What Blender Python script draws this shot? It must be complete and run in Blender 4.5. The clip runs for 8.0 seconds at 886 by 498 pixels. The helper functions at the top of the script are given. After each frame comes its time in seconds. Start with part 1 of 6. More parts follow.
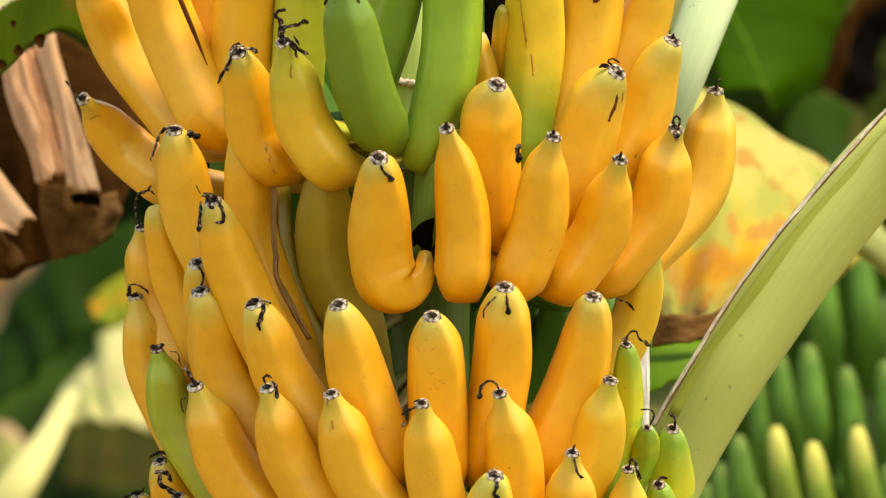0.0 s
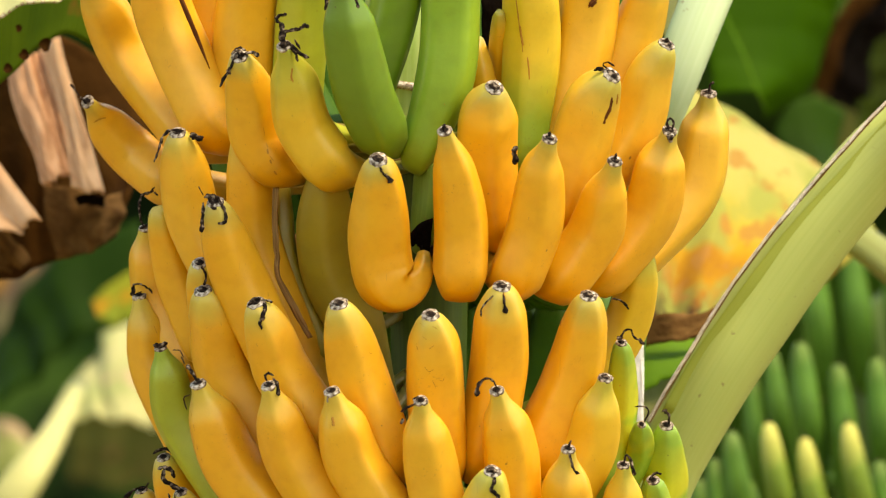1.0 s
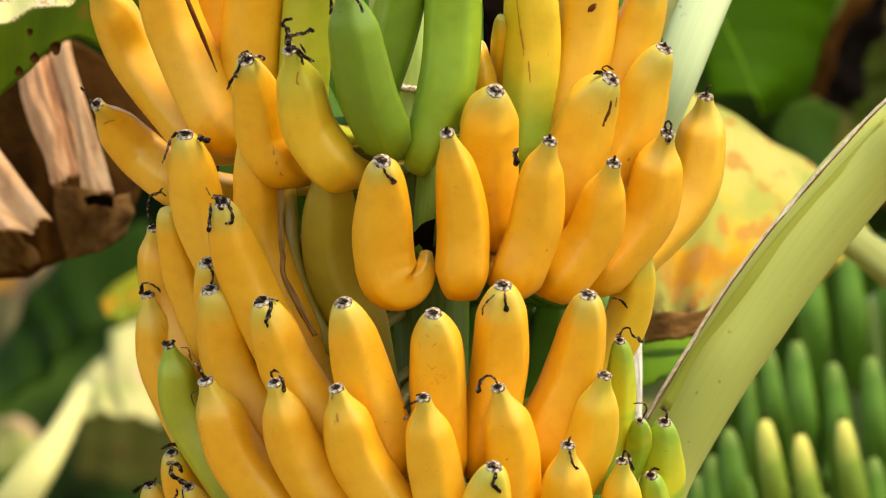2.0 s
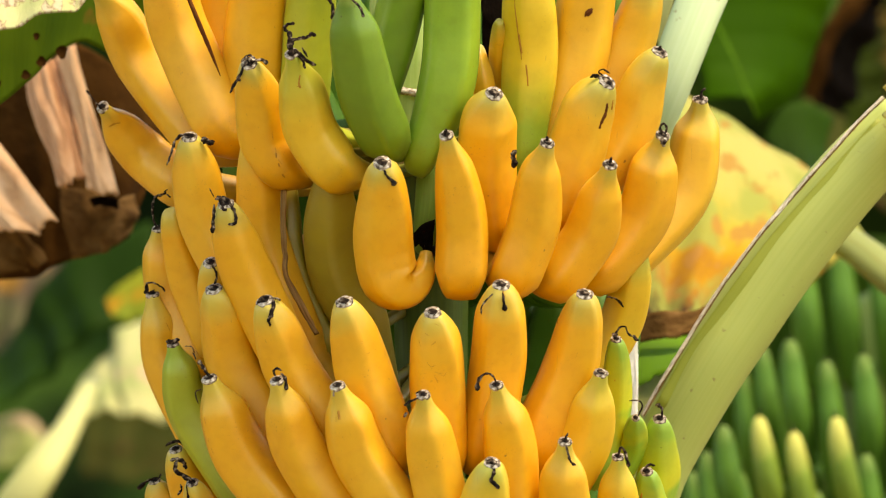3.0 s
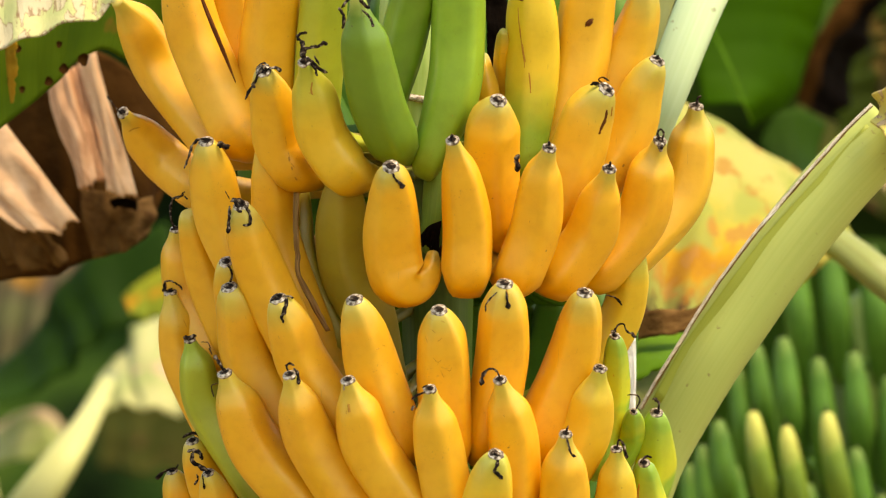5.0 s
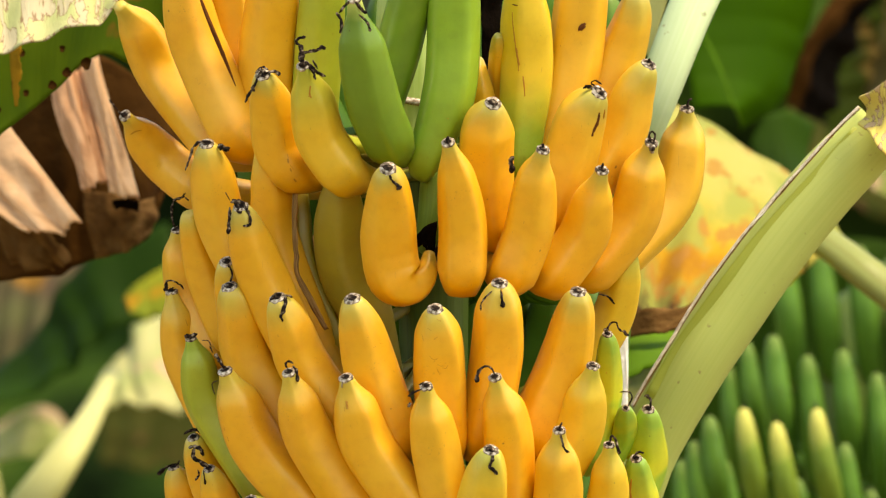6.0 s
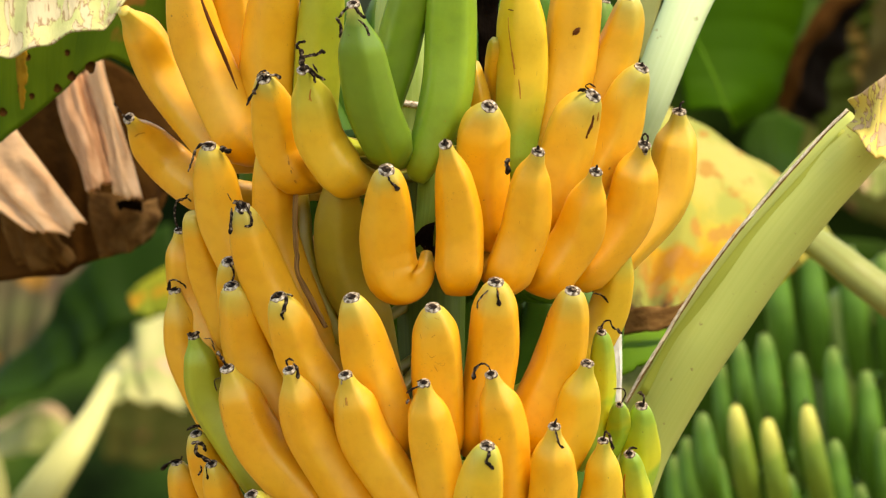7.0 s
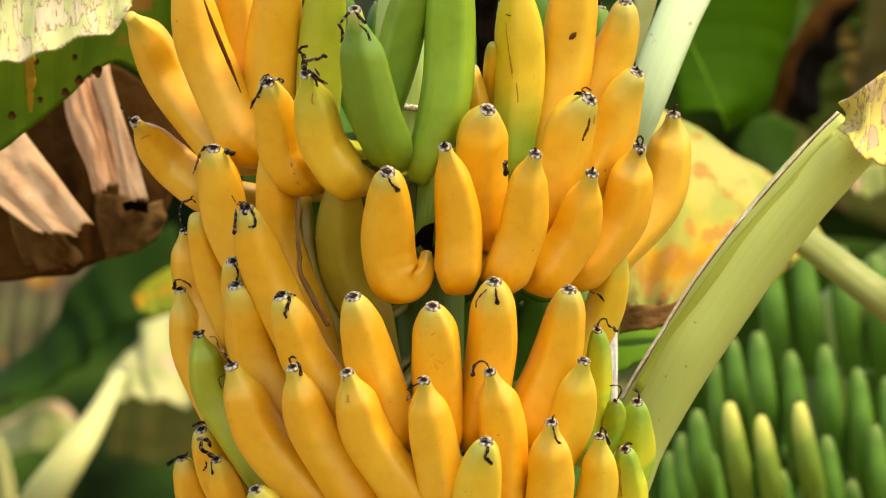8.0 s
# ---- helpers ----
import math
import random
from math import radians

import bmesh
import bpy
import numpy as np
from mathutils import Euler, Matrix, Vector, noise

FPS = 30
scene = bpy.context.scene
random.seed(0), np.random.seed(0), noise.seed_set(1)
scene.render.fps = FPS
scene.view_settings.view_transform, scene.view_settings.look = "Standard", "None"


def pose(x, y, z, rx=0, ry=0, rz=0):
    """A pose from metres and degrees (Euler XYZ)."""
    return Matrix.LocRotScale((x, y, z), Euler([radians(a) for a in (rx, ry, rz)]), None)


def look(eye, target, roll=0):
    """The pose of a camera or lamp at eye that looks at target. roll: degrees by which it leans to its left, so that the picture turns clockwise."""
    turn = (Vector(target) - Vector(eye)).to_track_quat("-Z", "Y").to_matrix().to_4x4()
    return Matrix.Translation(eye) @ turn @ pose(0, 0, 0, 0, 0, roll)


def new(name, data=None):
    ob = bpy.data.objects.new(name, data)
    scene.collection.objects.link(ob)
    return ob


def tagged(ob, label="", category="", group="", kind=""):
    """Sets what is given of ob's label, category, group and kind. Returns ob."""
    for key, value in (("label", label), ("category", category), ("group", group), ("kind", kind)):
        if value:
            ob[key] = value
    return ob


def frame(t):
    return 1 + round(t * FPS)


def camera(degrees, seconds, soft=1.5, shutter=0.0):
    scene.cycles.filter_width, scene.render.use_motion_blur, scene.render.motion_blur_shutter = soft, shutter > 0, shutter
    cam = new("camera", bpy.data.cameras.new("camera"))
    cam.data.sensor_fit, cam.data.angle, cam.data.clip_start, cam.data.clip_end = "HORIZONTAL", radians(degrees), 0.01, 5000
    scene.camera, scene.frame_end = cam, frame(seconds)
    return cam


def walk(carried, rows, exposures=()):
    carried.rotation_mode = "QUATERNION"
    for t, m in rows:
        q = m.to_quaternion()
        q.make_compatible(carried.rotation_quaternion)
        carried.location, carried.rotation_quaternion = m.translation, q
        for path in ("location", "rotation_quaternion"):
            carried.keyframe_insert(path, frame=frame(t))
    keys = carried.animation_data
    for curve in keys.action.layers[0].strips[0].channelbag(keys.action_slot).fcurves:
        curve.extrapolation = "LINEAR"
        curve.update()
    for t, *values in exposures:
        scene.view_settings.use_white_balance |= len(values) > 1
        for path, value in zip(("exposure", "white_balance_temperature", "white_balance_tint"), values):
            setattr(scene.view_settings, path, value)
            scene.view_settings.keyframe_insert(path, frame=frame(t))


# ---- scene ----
from mathutils.bvhtree import BVHTree

# a bunch of ripening bananas hanging from its plant, seen through a long lens
cam = camera(3.154, 8.0, 1.2)
cam.data.dof.use_dof = True
cam.data.dof.aperture_fstop = 11.0
PATH = [
    (0.0, pose(0.0, -9.2395, 1.5, 89.9986, 0.0114, 0.0054)),
    (0.5, pose(0.0, -9.3216, 1.5, 89.9989, 0.0236, -0.0047)),
    (1.0, pose(0.0, -9.4138, 1.5, 89.9986, 0.0432, -0.0012)),
    (1.5, pose(0.0, -9.5146, 1.5, 89.9980, -0.0053, 0.0080)),
    (3.0, pose(0.0, -9.7883, 1.5, 89.9988, 0.0238, 0.0049)),
    (3.5, pose(0.0, -9.8876, 1.5, 89.9995, -0.0731, 0.0065)),
    (4.0, pose(0.0, -10.0000, 1.5, 89.9992, -0.0968, 0.0216)),
    (4.5, pose(0.0, -10.1080, 1.5, 89.9997, -0.0889, 0.0250)),
    (6.0, pose(0.0, -10.4180, 1.5, 89.9997, -0.0261, 0.0112)),
    (6.5, pose(0.0, -10.5309, 1.5, 89.9995, 0.0522, -0.0007)),
    (7.0, pose(0.0, -10.6410, 1.5, 89.9992, -0.0043, 0.0017)),
    (7.5, pose(0.0, -10.7692, 1.5, 90.0000, 0.0529, 0.0078)),
    (8.0, pose(0.0, -10.8788, 1.5, 89.9994, 0.0534, -0.0001)),
]
walk(cam, PATH, [(0.0, 1.79, 9180, 8), (8.0, 1.79, 9180, 8)])

# ---- world and sun ----
SUN_FROM = Vector((0.42, -0.16, 1.0)).normalized()
world = bpy.data.worlds.new("sky")
scene.world = world
world.use_nodes = True
wn = world.node_tree
sky = wn.nodes.new("ShaderNodeTexSky")
sky.sky_type, sky.sun_disc = "NISHITA", False
sky.sun_elevation = math.asin(SUN_FROM.z)
sky.sun_rotation = math.atan2(SUN_FROM.x, SUN_FROM.y)
wn.links.new(sky.outputs[0], wn.nodes["Background"].inputs[0])
wn.nodes["Background"].inputs[1].default_value = 0.136
sun = new("sun", bpy.data.lights.new("sun", "SUN"))
sun.data.energy, sun.data.angle, sun.data.color = 1.48, radians(20.0), (1.0, 0.92, 0.80)
sun.matrix_world = look(SUN_FROM * 20, (0, 0, 0))

# ---- materials ----


def material(name, rough=0.5):
    m = bpy.data.materials.new(name)
    m.use_nodes = True
    b = m.node_tree.nodes["Principled BSDF"]
    b.inputs["Roughness"].default_value = rough
    return m, m.node_tree, b


def node(nt, kind, **values):
    n = nt.nodes.new(kind)
    for k, v in values.items():
        n.inputs[k.replace("_", " ")].default_value = v
    return n


def noise_tex(nt, scale, detail=3.0, stretch=None, coord="Object"):
    tc = nt.nodes.new("ShaderNodeTexCoord")
    n = node(nt, "ShaderNodeTexNoise", Scale=scale, Detail=detail)
    if stretch:
        mp = node(nt, "ShaderNodeMapping", Scale=stretch)
        nt.links.new(tc.outputs[coord], mp.inputs[0])
        nt.links.new(mp.outputs[0], n.inputs["Vector"])
    else:
        nt.links.new(tc.outputs[coord], n.inputs["Vector"])
    return n.outputs["Fac"]


def ramp(nt, fac, stops):
    r = nt.nodes.new("ShaderNodeValToRGB")
    els = r.color_ramp.elements
    while len(els) < len(stops):
        els.new(0.5)
    for e, (p, c) in zip(els, stops):
        e.position = p
        e.color = (*c, 1.0) if len(c) == 3 else c
    nt.links.new(fac, r.inputs[0])
    return r.outputs[0]


def mix(nt, fac, a, b, how="MIX"):
    m = nt.nodes.new("ShaderNodeMix")
    m.data_type, m.blend_type = "RGBA", how
    for sock, val in ((m.inputs[0], fac), (m.inputs[6], a), (m.inputs[7], b)):
        if isinstance(val, bpy.types.NodeSocket):
            nt.links.new(val, sock)
        elif isinstance(val, tuple):
            sock.default_value = (*val, 1.0)
        else:
            sock.default_value = val
    return m.outputs[2]


def calc(nt, how, a, b):
    m = nt.nodes.new("ShaderNodeMath")
    m.operation = how
    for sock, val in zip(m.inputs, (a, b)):
        if isinstance(val, bpy.types.NodeSocket):
            nt.links.new(val, sock)
        else:
            sock.default_value = val
    return m.outputs[0]


def bump(nt, bsdf, height, strength, distance):
    b = node(nt, "ShaderNodeBump", Strength=strength, Distance=distance)
    nt.links.new(height, b.inputs["Height"])
    nt.links.new(b.outputs[0], bsdf.inputs["Normal"])


def along(nt):
    """The place along a fruit or blade, 0 at the tip and 1 at the base, and across it."""
    uv = nt.nodes.new("ShaderNodeUVMap")
    s = nt.nodes.new("ShaderNodeSeparateXYZ")
    nt.links.new(uv.outputs[0], s.inputs[0])
    return s.outputs[1], s.outputs[0]


def peel(name, main, deep, tip, base, tip_reach=0.16, base_from=0.84, gloss=0.4, blotch=None, base_to=0.96):
    m, nt, b = material(name, 0.42)
    v, u = along(nt)
    info = nt.nodes.new("ShaderNodeObjectInfo")
    cloud = noise_tex(nt, 22, 3)
    col = mix(nt, ramp(nt, cloud, [(0.35, (0, 0, 0)), (0.65, (1, 1, 1))]), main, deep)
    col = mix(nt, calc(nt, "MULTIPLY", info.outputs["Random"], 0.5), col, deep)
    if blotch:
        col = mix(nt, ramp(nt, noise_tex(nt, 30, 2), [(0.47, (0, 0, 0)), (0.56, (1, 1, 1))]), col, blotch)
    streak = noise_tex(nt, 1.0, 3, (420, 420, 30))
    col = mix(nt, calc(nt, "MULTIPLY", ramp(nt, streak, [(0.45, (0, 0, 0)), (0.75, (1, 1, 1))]), 0.16), col, deep)
    wander = calc(nt, "MULTIPLY", calc(nt, "SUBTRACT", noise_tex(nt, 60, 3), 0.5), 0.12)
    vv = calc(nt, "ADD", v, wander)
    col = mix(nt, ramp(nt, vv, [(0.02, (1, 1, 1)), (tip_reach, (0, 0, 0))]), col, tip)
    col = mix(nt, ramp(nt, vv, [(base_from, (0, 0, 0)), (base_to, (1, 1, 1))]), col, base)
    mott = ramp(nt, noise_tex(nt, 110, 4), [(0.30, (0.90, 0.88, 0.84)), (0.55, (1, 1, 1)), (0.75, (1.0, 1.0, 1.0))])
    col = mix(nt, 0.7, col, mott, "MULTIPLY")
    patch = ramp(nt, noise_tex(nt, 40, 2), [(0.55, (0, 0, 0)), (0.72, (1, 1, 1))])
    fleck = ramp(nt, noise_tex(nt, 650, 2), [(0.62, (0, 0, 0)), (0.70, (1, 1, 1))])
    col = mix(nt, calc(nt, "MULTIPLY", calc(nt, "MULTIPLY", patch, fleck), 0.32), col, (0.16, 0.07, 0.015))
    rare = ramp(nt, noise_tex(nt, 190, 1), [(0.80, (0, 0, 0)), (0.83, (1, 1, 1))])
    col = mix(nt, calc(nt, "MULTIPLY", rare, 0.6), col, (0.07, 0.03, 0.01))
    scratch = ramp(nt, noise_tex(nt, 1.0, 2, (700, 700, 45)), [(0.72, (0, 0, 0)), (0.76, (1, 1, 1))])
    col = mix(nt, calc(nt, "MULTIPLY", scratch, 0.25), col, (0.22, 0.10, 0.02))
    nt.links.new(col, b.inputs["Base Color"])
    nt.links.new(ramp(nt, noise_tex(nt, 90, 3), [(0.3, (0.36,) * 3), (0.7, (0.52,) * 3)]), b.inputs["Roughness"])
    b.inputs["Specular IOR Level"].default_value = gloss
    b.inputs["Coat Weight"].default_value = 0.5 * gloss
    b.inputs["Coat Roughness"].default_value = 0.32
    b.inputs["Subsurface Weight"].default_value = 0.05
    b.inputs["Subsurface Radius"].default_value = (0.006, 0.003, 0.001)
    b.inputs["Subsurface Scale"].default_value = 1.0
    bump(nt, b, noise_tex(nt, 120, 4), 0.12, 0.002)
    return m


RIPE = peel("ripe_peel", (0.77, 0.415, 0.034), (0.75, 0.345, 0.020), (0.56, 0.41, 0.06), (0.17, 0.15, 0.025))
SUNNY = peel("sunlit_peel", (0.74, 0.445, 0.045), (0.73, 0.385, 0.03), (0.45, 0.37, 0.06), (0.17, 0.15, 0.025))
WARM = peel("deep_ripe_peel", (0.75, 0.398, 0.029), (0.73, 0.335, 0.019), (0.48, 0.37, 0.06), (0.14, 0.09, 0.015))
HOOKED = peel("hooked_ripe_peel", (0.75, 0.398, 0.029), (0.73, 0.335, 0.019), (0.48, 0.37, 0.06), (0.30, 0.20, 0.02), base_from=0.97, base_to=1.0)
PALE = peel("turning_peel", (0.74, 0.48, 0.042), (0.70, 0.41, 0.030), (0.46, 0.42, 0.06), (0.30, 0.34, 0.03), 0.20, 0.76)
TIPPED = peel("green_tipped_peel", (0.72, 0.44, 0.036), (0.68, 0.39, 0.025), (0.36, 0.39, 0.045), (0.20, 0.20, 0.03), 0.50)
TURN = peel("ripening_peel", (0.72, 0.49, 0.042), (0.66, 0.44, 0.03), (0.60, 0.46, 0.06), (0.25, 0.42, 0.045), 0.10, 0.48, base_to=0.76)
# Olive peel with the shade behind the front fruits put into its colour.
OLIVE_SHADED = peel("shaded_olive_peel", (0.34, 0.25, 0.02), (0.27, 0.20, 0.018), (0.30, 0.26, 0.04), (0.14, 0.13, 0.02))
LIME = peel("lime_peel", (0.41, 0.42, 0.034), (0.32, 0.36, 0.03), (0.30, 0.41, 0.05), (0.34, 0.37, 0.03))
GREEN = peel("green_peel", (0.17, 0.285, 0.023), (0.105, 0.20, 0.014), (0.44, 0.50, 0.12), (0.10, 0.16, 0.02), 0.10)
GREEN_PALE = peel("pale_green_peel", (0.245, 0.395, 0.032), (0.18, 0.32, 0.025), (0.36, 0.42, 0.08), (0.20, 0.33, 0.028), 0.10, 0.5)
HALF = peel("half_green_peel", (0.64, 0.57, 0.045), (0.52, 0.52, 0.035), (0.22, 0.36, 0.04), (0.28, 0.30, 0.03), 0.34, blotch=(0.26, 0.41, 0.04))
UNRIPE = peel("unripe_peel", (0.085, 0.195, 0.024), (0.046, 0.122, 0.012), (0.12, 0.20, 0.035), (0.03, 0.08, 0.010), gloss=0.12)
# The pale tip colour stands for sunlight on three unripe tips.
UNRIPE_SUN_TIP = peel("unripe_sun_tip_peel", (0.17, 0.25, 0.032), (0.09, 0.16, 0.018), (0.56, 0.54, 0.13), (0.05, 0.12, 0.012), 0.30, gloss=0.12)


def withered():
    m, nt, b = material("withered_black", 0.9)
    b.inputs["Specular IOR Level"].default_value = 0.12
    col = ramp(nt, noise_tex(nt, 300, 4), [(0.40, (0.006, 0.004, 0.003)), (0.54, (0.03, 0.018, 0.012)), (0.70, (0.32, 0.25, 0.18))])
    nt.links.new(col, b.inputs["Base Color"])
    bump(nt, b, noise_tex(nt, 900, 3), 0.5, 0.001)
    return m


def rim_material():
    m, nt, b = material("dry_rim", 0.85)
    b.inputs["Specular IOR Level"].default_value = 0.2
    col = ramp(nt, noise_tex(nt, 420, 3), [(0.36, (0.07, 0.05, 0.035)), (0.49, (0.33, 0.26, 0.19)), (0.64, (0.68, 0.61, 0.52))])
    nt.links.new(col, b.inputs["Base Color"])
    bump(nt, b, noise_tex(nt, 900, 3), 0.5, 0.001)
    return m


def stalk_material(name, light, dark, spot=(0.20, 0.12, 0.05), rough=0.5):
    m, nt, b = material(name, rough)
    b.inputs["Specular IOR Level"].default_value = 0.25
    v, u = along(nt)
    comb = nt.nodes.new("ShaderNodeCombineXYZ")
    nt.links.new(calc(nt, "MULTIPLY", u, 60.0), comb.inputs[0])
    nt.links.new(calc(nt, "MULTIPLY", v, 3.0), comb.inputs[1])
    fib = node(nt, "ShaderNodeTexNoise", Scale=1.0, Detail=4.0)
    nt.links.new(comb.outputs[0], fib.inputs["Vector"])
    col = mix(nt, ramp(nt, fib.outputs["Fac"], [(0.3, (0, 0, 0)), (0.7, (1, 1, 1))]), light, dark)
    col = mix(nt, calc(nt, "MULTIPLY", ramp(nt, noise_tex(nt, 16, 3), [(0.4, (0, 0, 0)), (0.7, (1, 1, 1))]), 0.5), col, dark)
    fl = ramp(nt, noise_tex(nt, 140, 2), [(0.70, (0, 0, 0)), (0.76, (1, 1, 1))])
    col = mix(nt, calc(nt, "MULTIPLY", fl, 0.6), col, spot)
    nt.links.new(col, b.inputs["Base Color"])
    bump(nt, b, fib.outputs["Fac"], 0.15, 0.002)
    return m


def leaf_material(name, a, c, spot=None, spots_at=0.70, spot_scale=30.0, glow=0.35, veins=70.0, cloud=7.0):
    m, nt, b = material(name, 0.6)
    b.inputs["Specular IOR Level"].default_value = 0.05
    v, u = along(nt)
    comb = nt.nodes.new("ShaderNodeCombineXYZ")
    nt.links.new(calc(nt, "MULTIPLY", v, veins), comb.inputs[0])
    nt.links.new(calc(nt, "MULTIPLY", u, 2.0), comb.inputs[1])
    vein = node(nt, "ShaderNodeTexNoise", Scale=1.0, Detail=3.0)
    nt.links.new(comb.outputs[0], vein.inputs["Vector"])
    col = mix(nt, ramp(nt, noise_tex(nt, cloud, 4), [(0.38, (0, 0, 0)), (0.62, (1, 1, 1))]), a, c)
    col = mix(nt, calc(nt, "MULTIPLY", vein.outputs["Fac"], 0.5), col, c)
    if spot:
        blot = ramp(nt, noise_tex(nt, spot_scale, 3), [(spots_at, (0, 0, 0)), (spots_at + 0.05, (1, 1, 1))])
        col = mix(nt, blot, col, spot)
    nt.links.new(col, b.inputs["Base Color"])
    bump(nt, b, vein.outputs["Fac"], 0.25, 0.004)
    tr = nt.nodes.new("ShaderNodeBsdfTranslucent")
    nt.links.new(mix(nt, 0.35, col, (0.8, 1.0, 0.05), "MULTIPLY") if glow > 0.3 else col, tr.inputs[0])
    mx = nt.nodes.new("ShaderNodeMixShader")
    mx.inputs[0].default_value = glow
    out = nt.nodes["Material Output"]
    nt.links.new(b.outputs[0], mx.inputs[1])
    nt.links.new(tr.outputs[0], mx.inputs[2])
    nt.links.new(mx.outputs[0], out.inputs[0])
    return m


def blighted_material(name, a, c, dead, grain, outline):
    """A bleached blade with pinkish dead patches that have brown outlines."""
    m, nt, b = material(name, 0.6)
    b.inputs["Specular IOR Level"].default_value = 0.2
    v, u = along(nt)
    col = mix(nt, ramp(nt, noise_tex(nt, 14, 4), [(0.40, (0, 0, 0)), (0.60, (1, 1, 1))]), a, c)
    comb = nt.nodes.new("ShaderNodeCombineXYZ")
    nt.links.new(calc(nt, "MULTIPLY", v, grain[0]), comb.inputs[0])
    nt.links.new(calc(nt, "MULTIPLY", u, grain[1]), comb.inputs[1])
    blot = node(nt, "ShaderNodeTexNoise", Scale=1.0, Detail=4.0, Distortion=0.6)
    nt.links.new(comb.outputs[0], blot.inputs["Vector"])
    patch = ramp(nt, blot.outputs["Fac"], [(0.53, (0, 0, 0)), (0.545, (1, 1, 1))])
    line = ramp(nt, blot.outputs["Fac"], [(0.515, (0, 0, 0)), (0.535, (1, 1, 1)), (0.545, (1, 1, 1)), (0.57, (0, 0, 0))])
    col = mix(nt, calc(nt, "MULTIPLY", patch, 0.7), col, dead)
    col = mix(nt, calc(nt, "MULTIPLY", line, outline), col, (0.17, 0.075, 0.03))
    rot = ramp(nt, noise_tex(nt, 20, 3), [(0.64, (0, 0, 0)), (0.70, (1, 1, 1))])
    col = mix(nt, rot, col, (0.05, 0.03, 0.02))
    nt.links.new(col, b.inputs["Base Color"])
    bump(nt, b, blot.outputs["Fac"], 0.4, 0.004)
    return m


def yellow_material():
    """A dying blade: pale yellow, towards its lower edge orange, then brown."""
    m, nt, b = material("leaf_yellow", 0.6)
    b.inputs["Specular IOR Level"].default_value = 0.05
    v, u = along(nt)
    wob = calc(nt, "MULTIPLY", calc(nt, "SUBTRACT", noise_tex(nt, 3.5, 4, coord="UV"), 0.5), 0.6)
    col = ramp(nt, calc(nt, "ADD", u, wob), [(0.10, (0.47, 0.42, 0.12)), (0.44, (0.48, 0.37, 0.05)), (0.60, (0.54, 0.29, 0.015)), (0.80, (0.34, 0.13, 0.012)), (0.92, (0.07, 0.026, 0.008))])
    col = mix(nt, calc(nt, "MULTIPLY", ramp(nt, noise_tex(nt, 4, 3, coord="UV"), [(0.47, (0, 0, 0)), (0.58, (1, 1, 1))]), 0.8), col, (0.30, 0.33, 0.07))
    col = mix(nt, calc(nt, "MULTIPLY", ramp(nt, noise_tex(nt, 7, 4, coord="UV"), [(0.55, (0, 0, 0)), (0.61, (1, 1, 1))]), 0.8), col, (0.42, 0.20, 0.04))
    nt.links.new(col, b.inputs["Base Color"])
    bump(nt, b, noise_tex(nt, 60, 3), 0.2, 0.004)
    tr = nt.nodes.new("ShaderNodeBsdfTranslucent")
    nt.links.new(col, tr.inputs[0])
    mx = nt.nodes.new("ShaderNodeMixShader")
    mx.inputs[0].default_value = 0.3
    nt.links.new(b.outputs[0], mx.inputs[1])
    nt.links.new(tr.outputs[0], mx.inputs[2])
    nt.links.new(mx.outputs[0], nt.nodes["Material Output"].inputs[0])
    return m


def dry_material(name, pale, mid, dark, glow=0.12, hang=True, run=2.6):
    m, nt, b = material(name, 0.9)
    b.inputs["Specular IOR Level"].default_value = 0.03
    v, u = along(nt)
    comb = nt.nodes.new("ShaderNodeCombineXYZ")
    nt.links.new(calc(nt, "MULTIPLY", v if hang else u, 3.6), comb.inputs[0])
    nt.links.new(calc(nt, "MULTIPLY", u if hang else v, run), comb.inputs[1])
    fib = node(nt, "ShaderNodeTexNoise", Scale=1.0, Detail=3.0, Distortion=0.8)
    nt.links.new(comb.outputs[0], fib.inputs["Vector"])
    col = ramp(nt, fib.outputs["Fac"], [(0.30, dark), (0.48, mid), (0.70, pale)])
    col = mix(nt, calc(nt, "MULTIPLY", ramp(nt, noise_tex(nt, 14, 4), [(0.42, (0, 0, 0)), (0.62, (1, 1, 1))]), 0.6), col, mid)
    nt.links.new(col, b.inputs["Base Color"])
    bump(nt, b, calc(nt, "ADD", calc(nt, "MULTIPLY", fib.outputs["Fac"], 0.4), noise_tex(nt, 70, 4)), 0.6, 0.006)
    tr = nt.nodes.new("ShaderNodeBsdfTranslucent")
    nt.links.new(col, tr.inputs[0])
    mx = nt.nodes.new("ShaderNodeMixShader")
    mx.inputs[0].default_value = glow
    nt.links.new(b.outputs[0], mx.inputs[1])
    nt.links.new(tr.outputs[0], mx.inputs[2])
    nt.links.new(mx.outputs[0], nt.nodes["Material Output"].inputs[0])
    return m


def ground_material():
    m, nt, b = material("soil_and_litter", 0.95)
    col = ramp(nt, noise_tex(nt, 9, 6), [(0.35, (0.08, 0.05, 0.026)), (0.5, (0.20, 0.13, 0.06)), (0.65, (0.34, 0.24, 0.11))])
    col = mix(nt, ramp(nt, noise_tex(nt, 1.3, 4), [(0.55, (0, 0, 0)), (0.7, (1, 1, 1))]), col, (0.09, 0.13, 0.03))
    nt.links.new(col, b.inputs["Base Color"])
    bump(nt, b, noise_tex(nt, 30, 5), 0.6, 0.03)
    return m


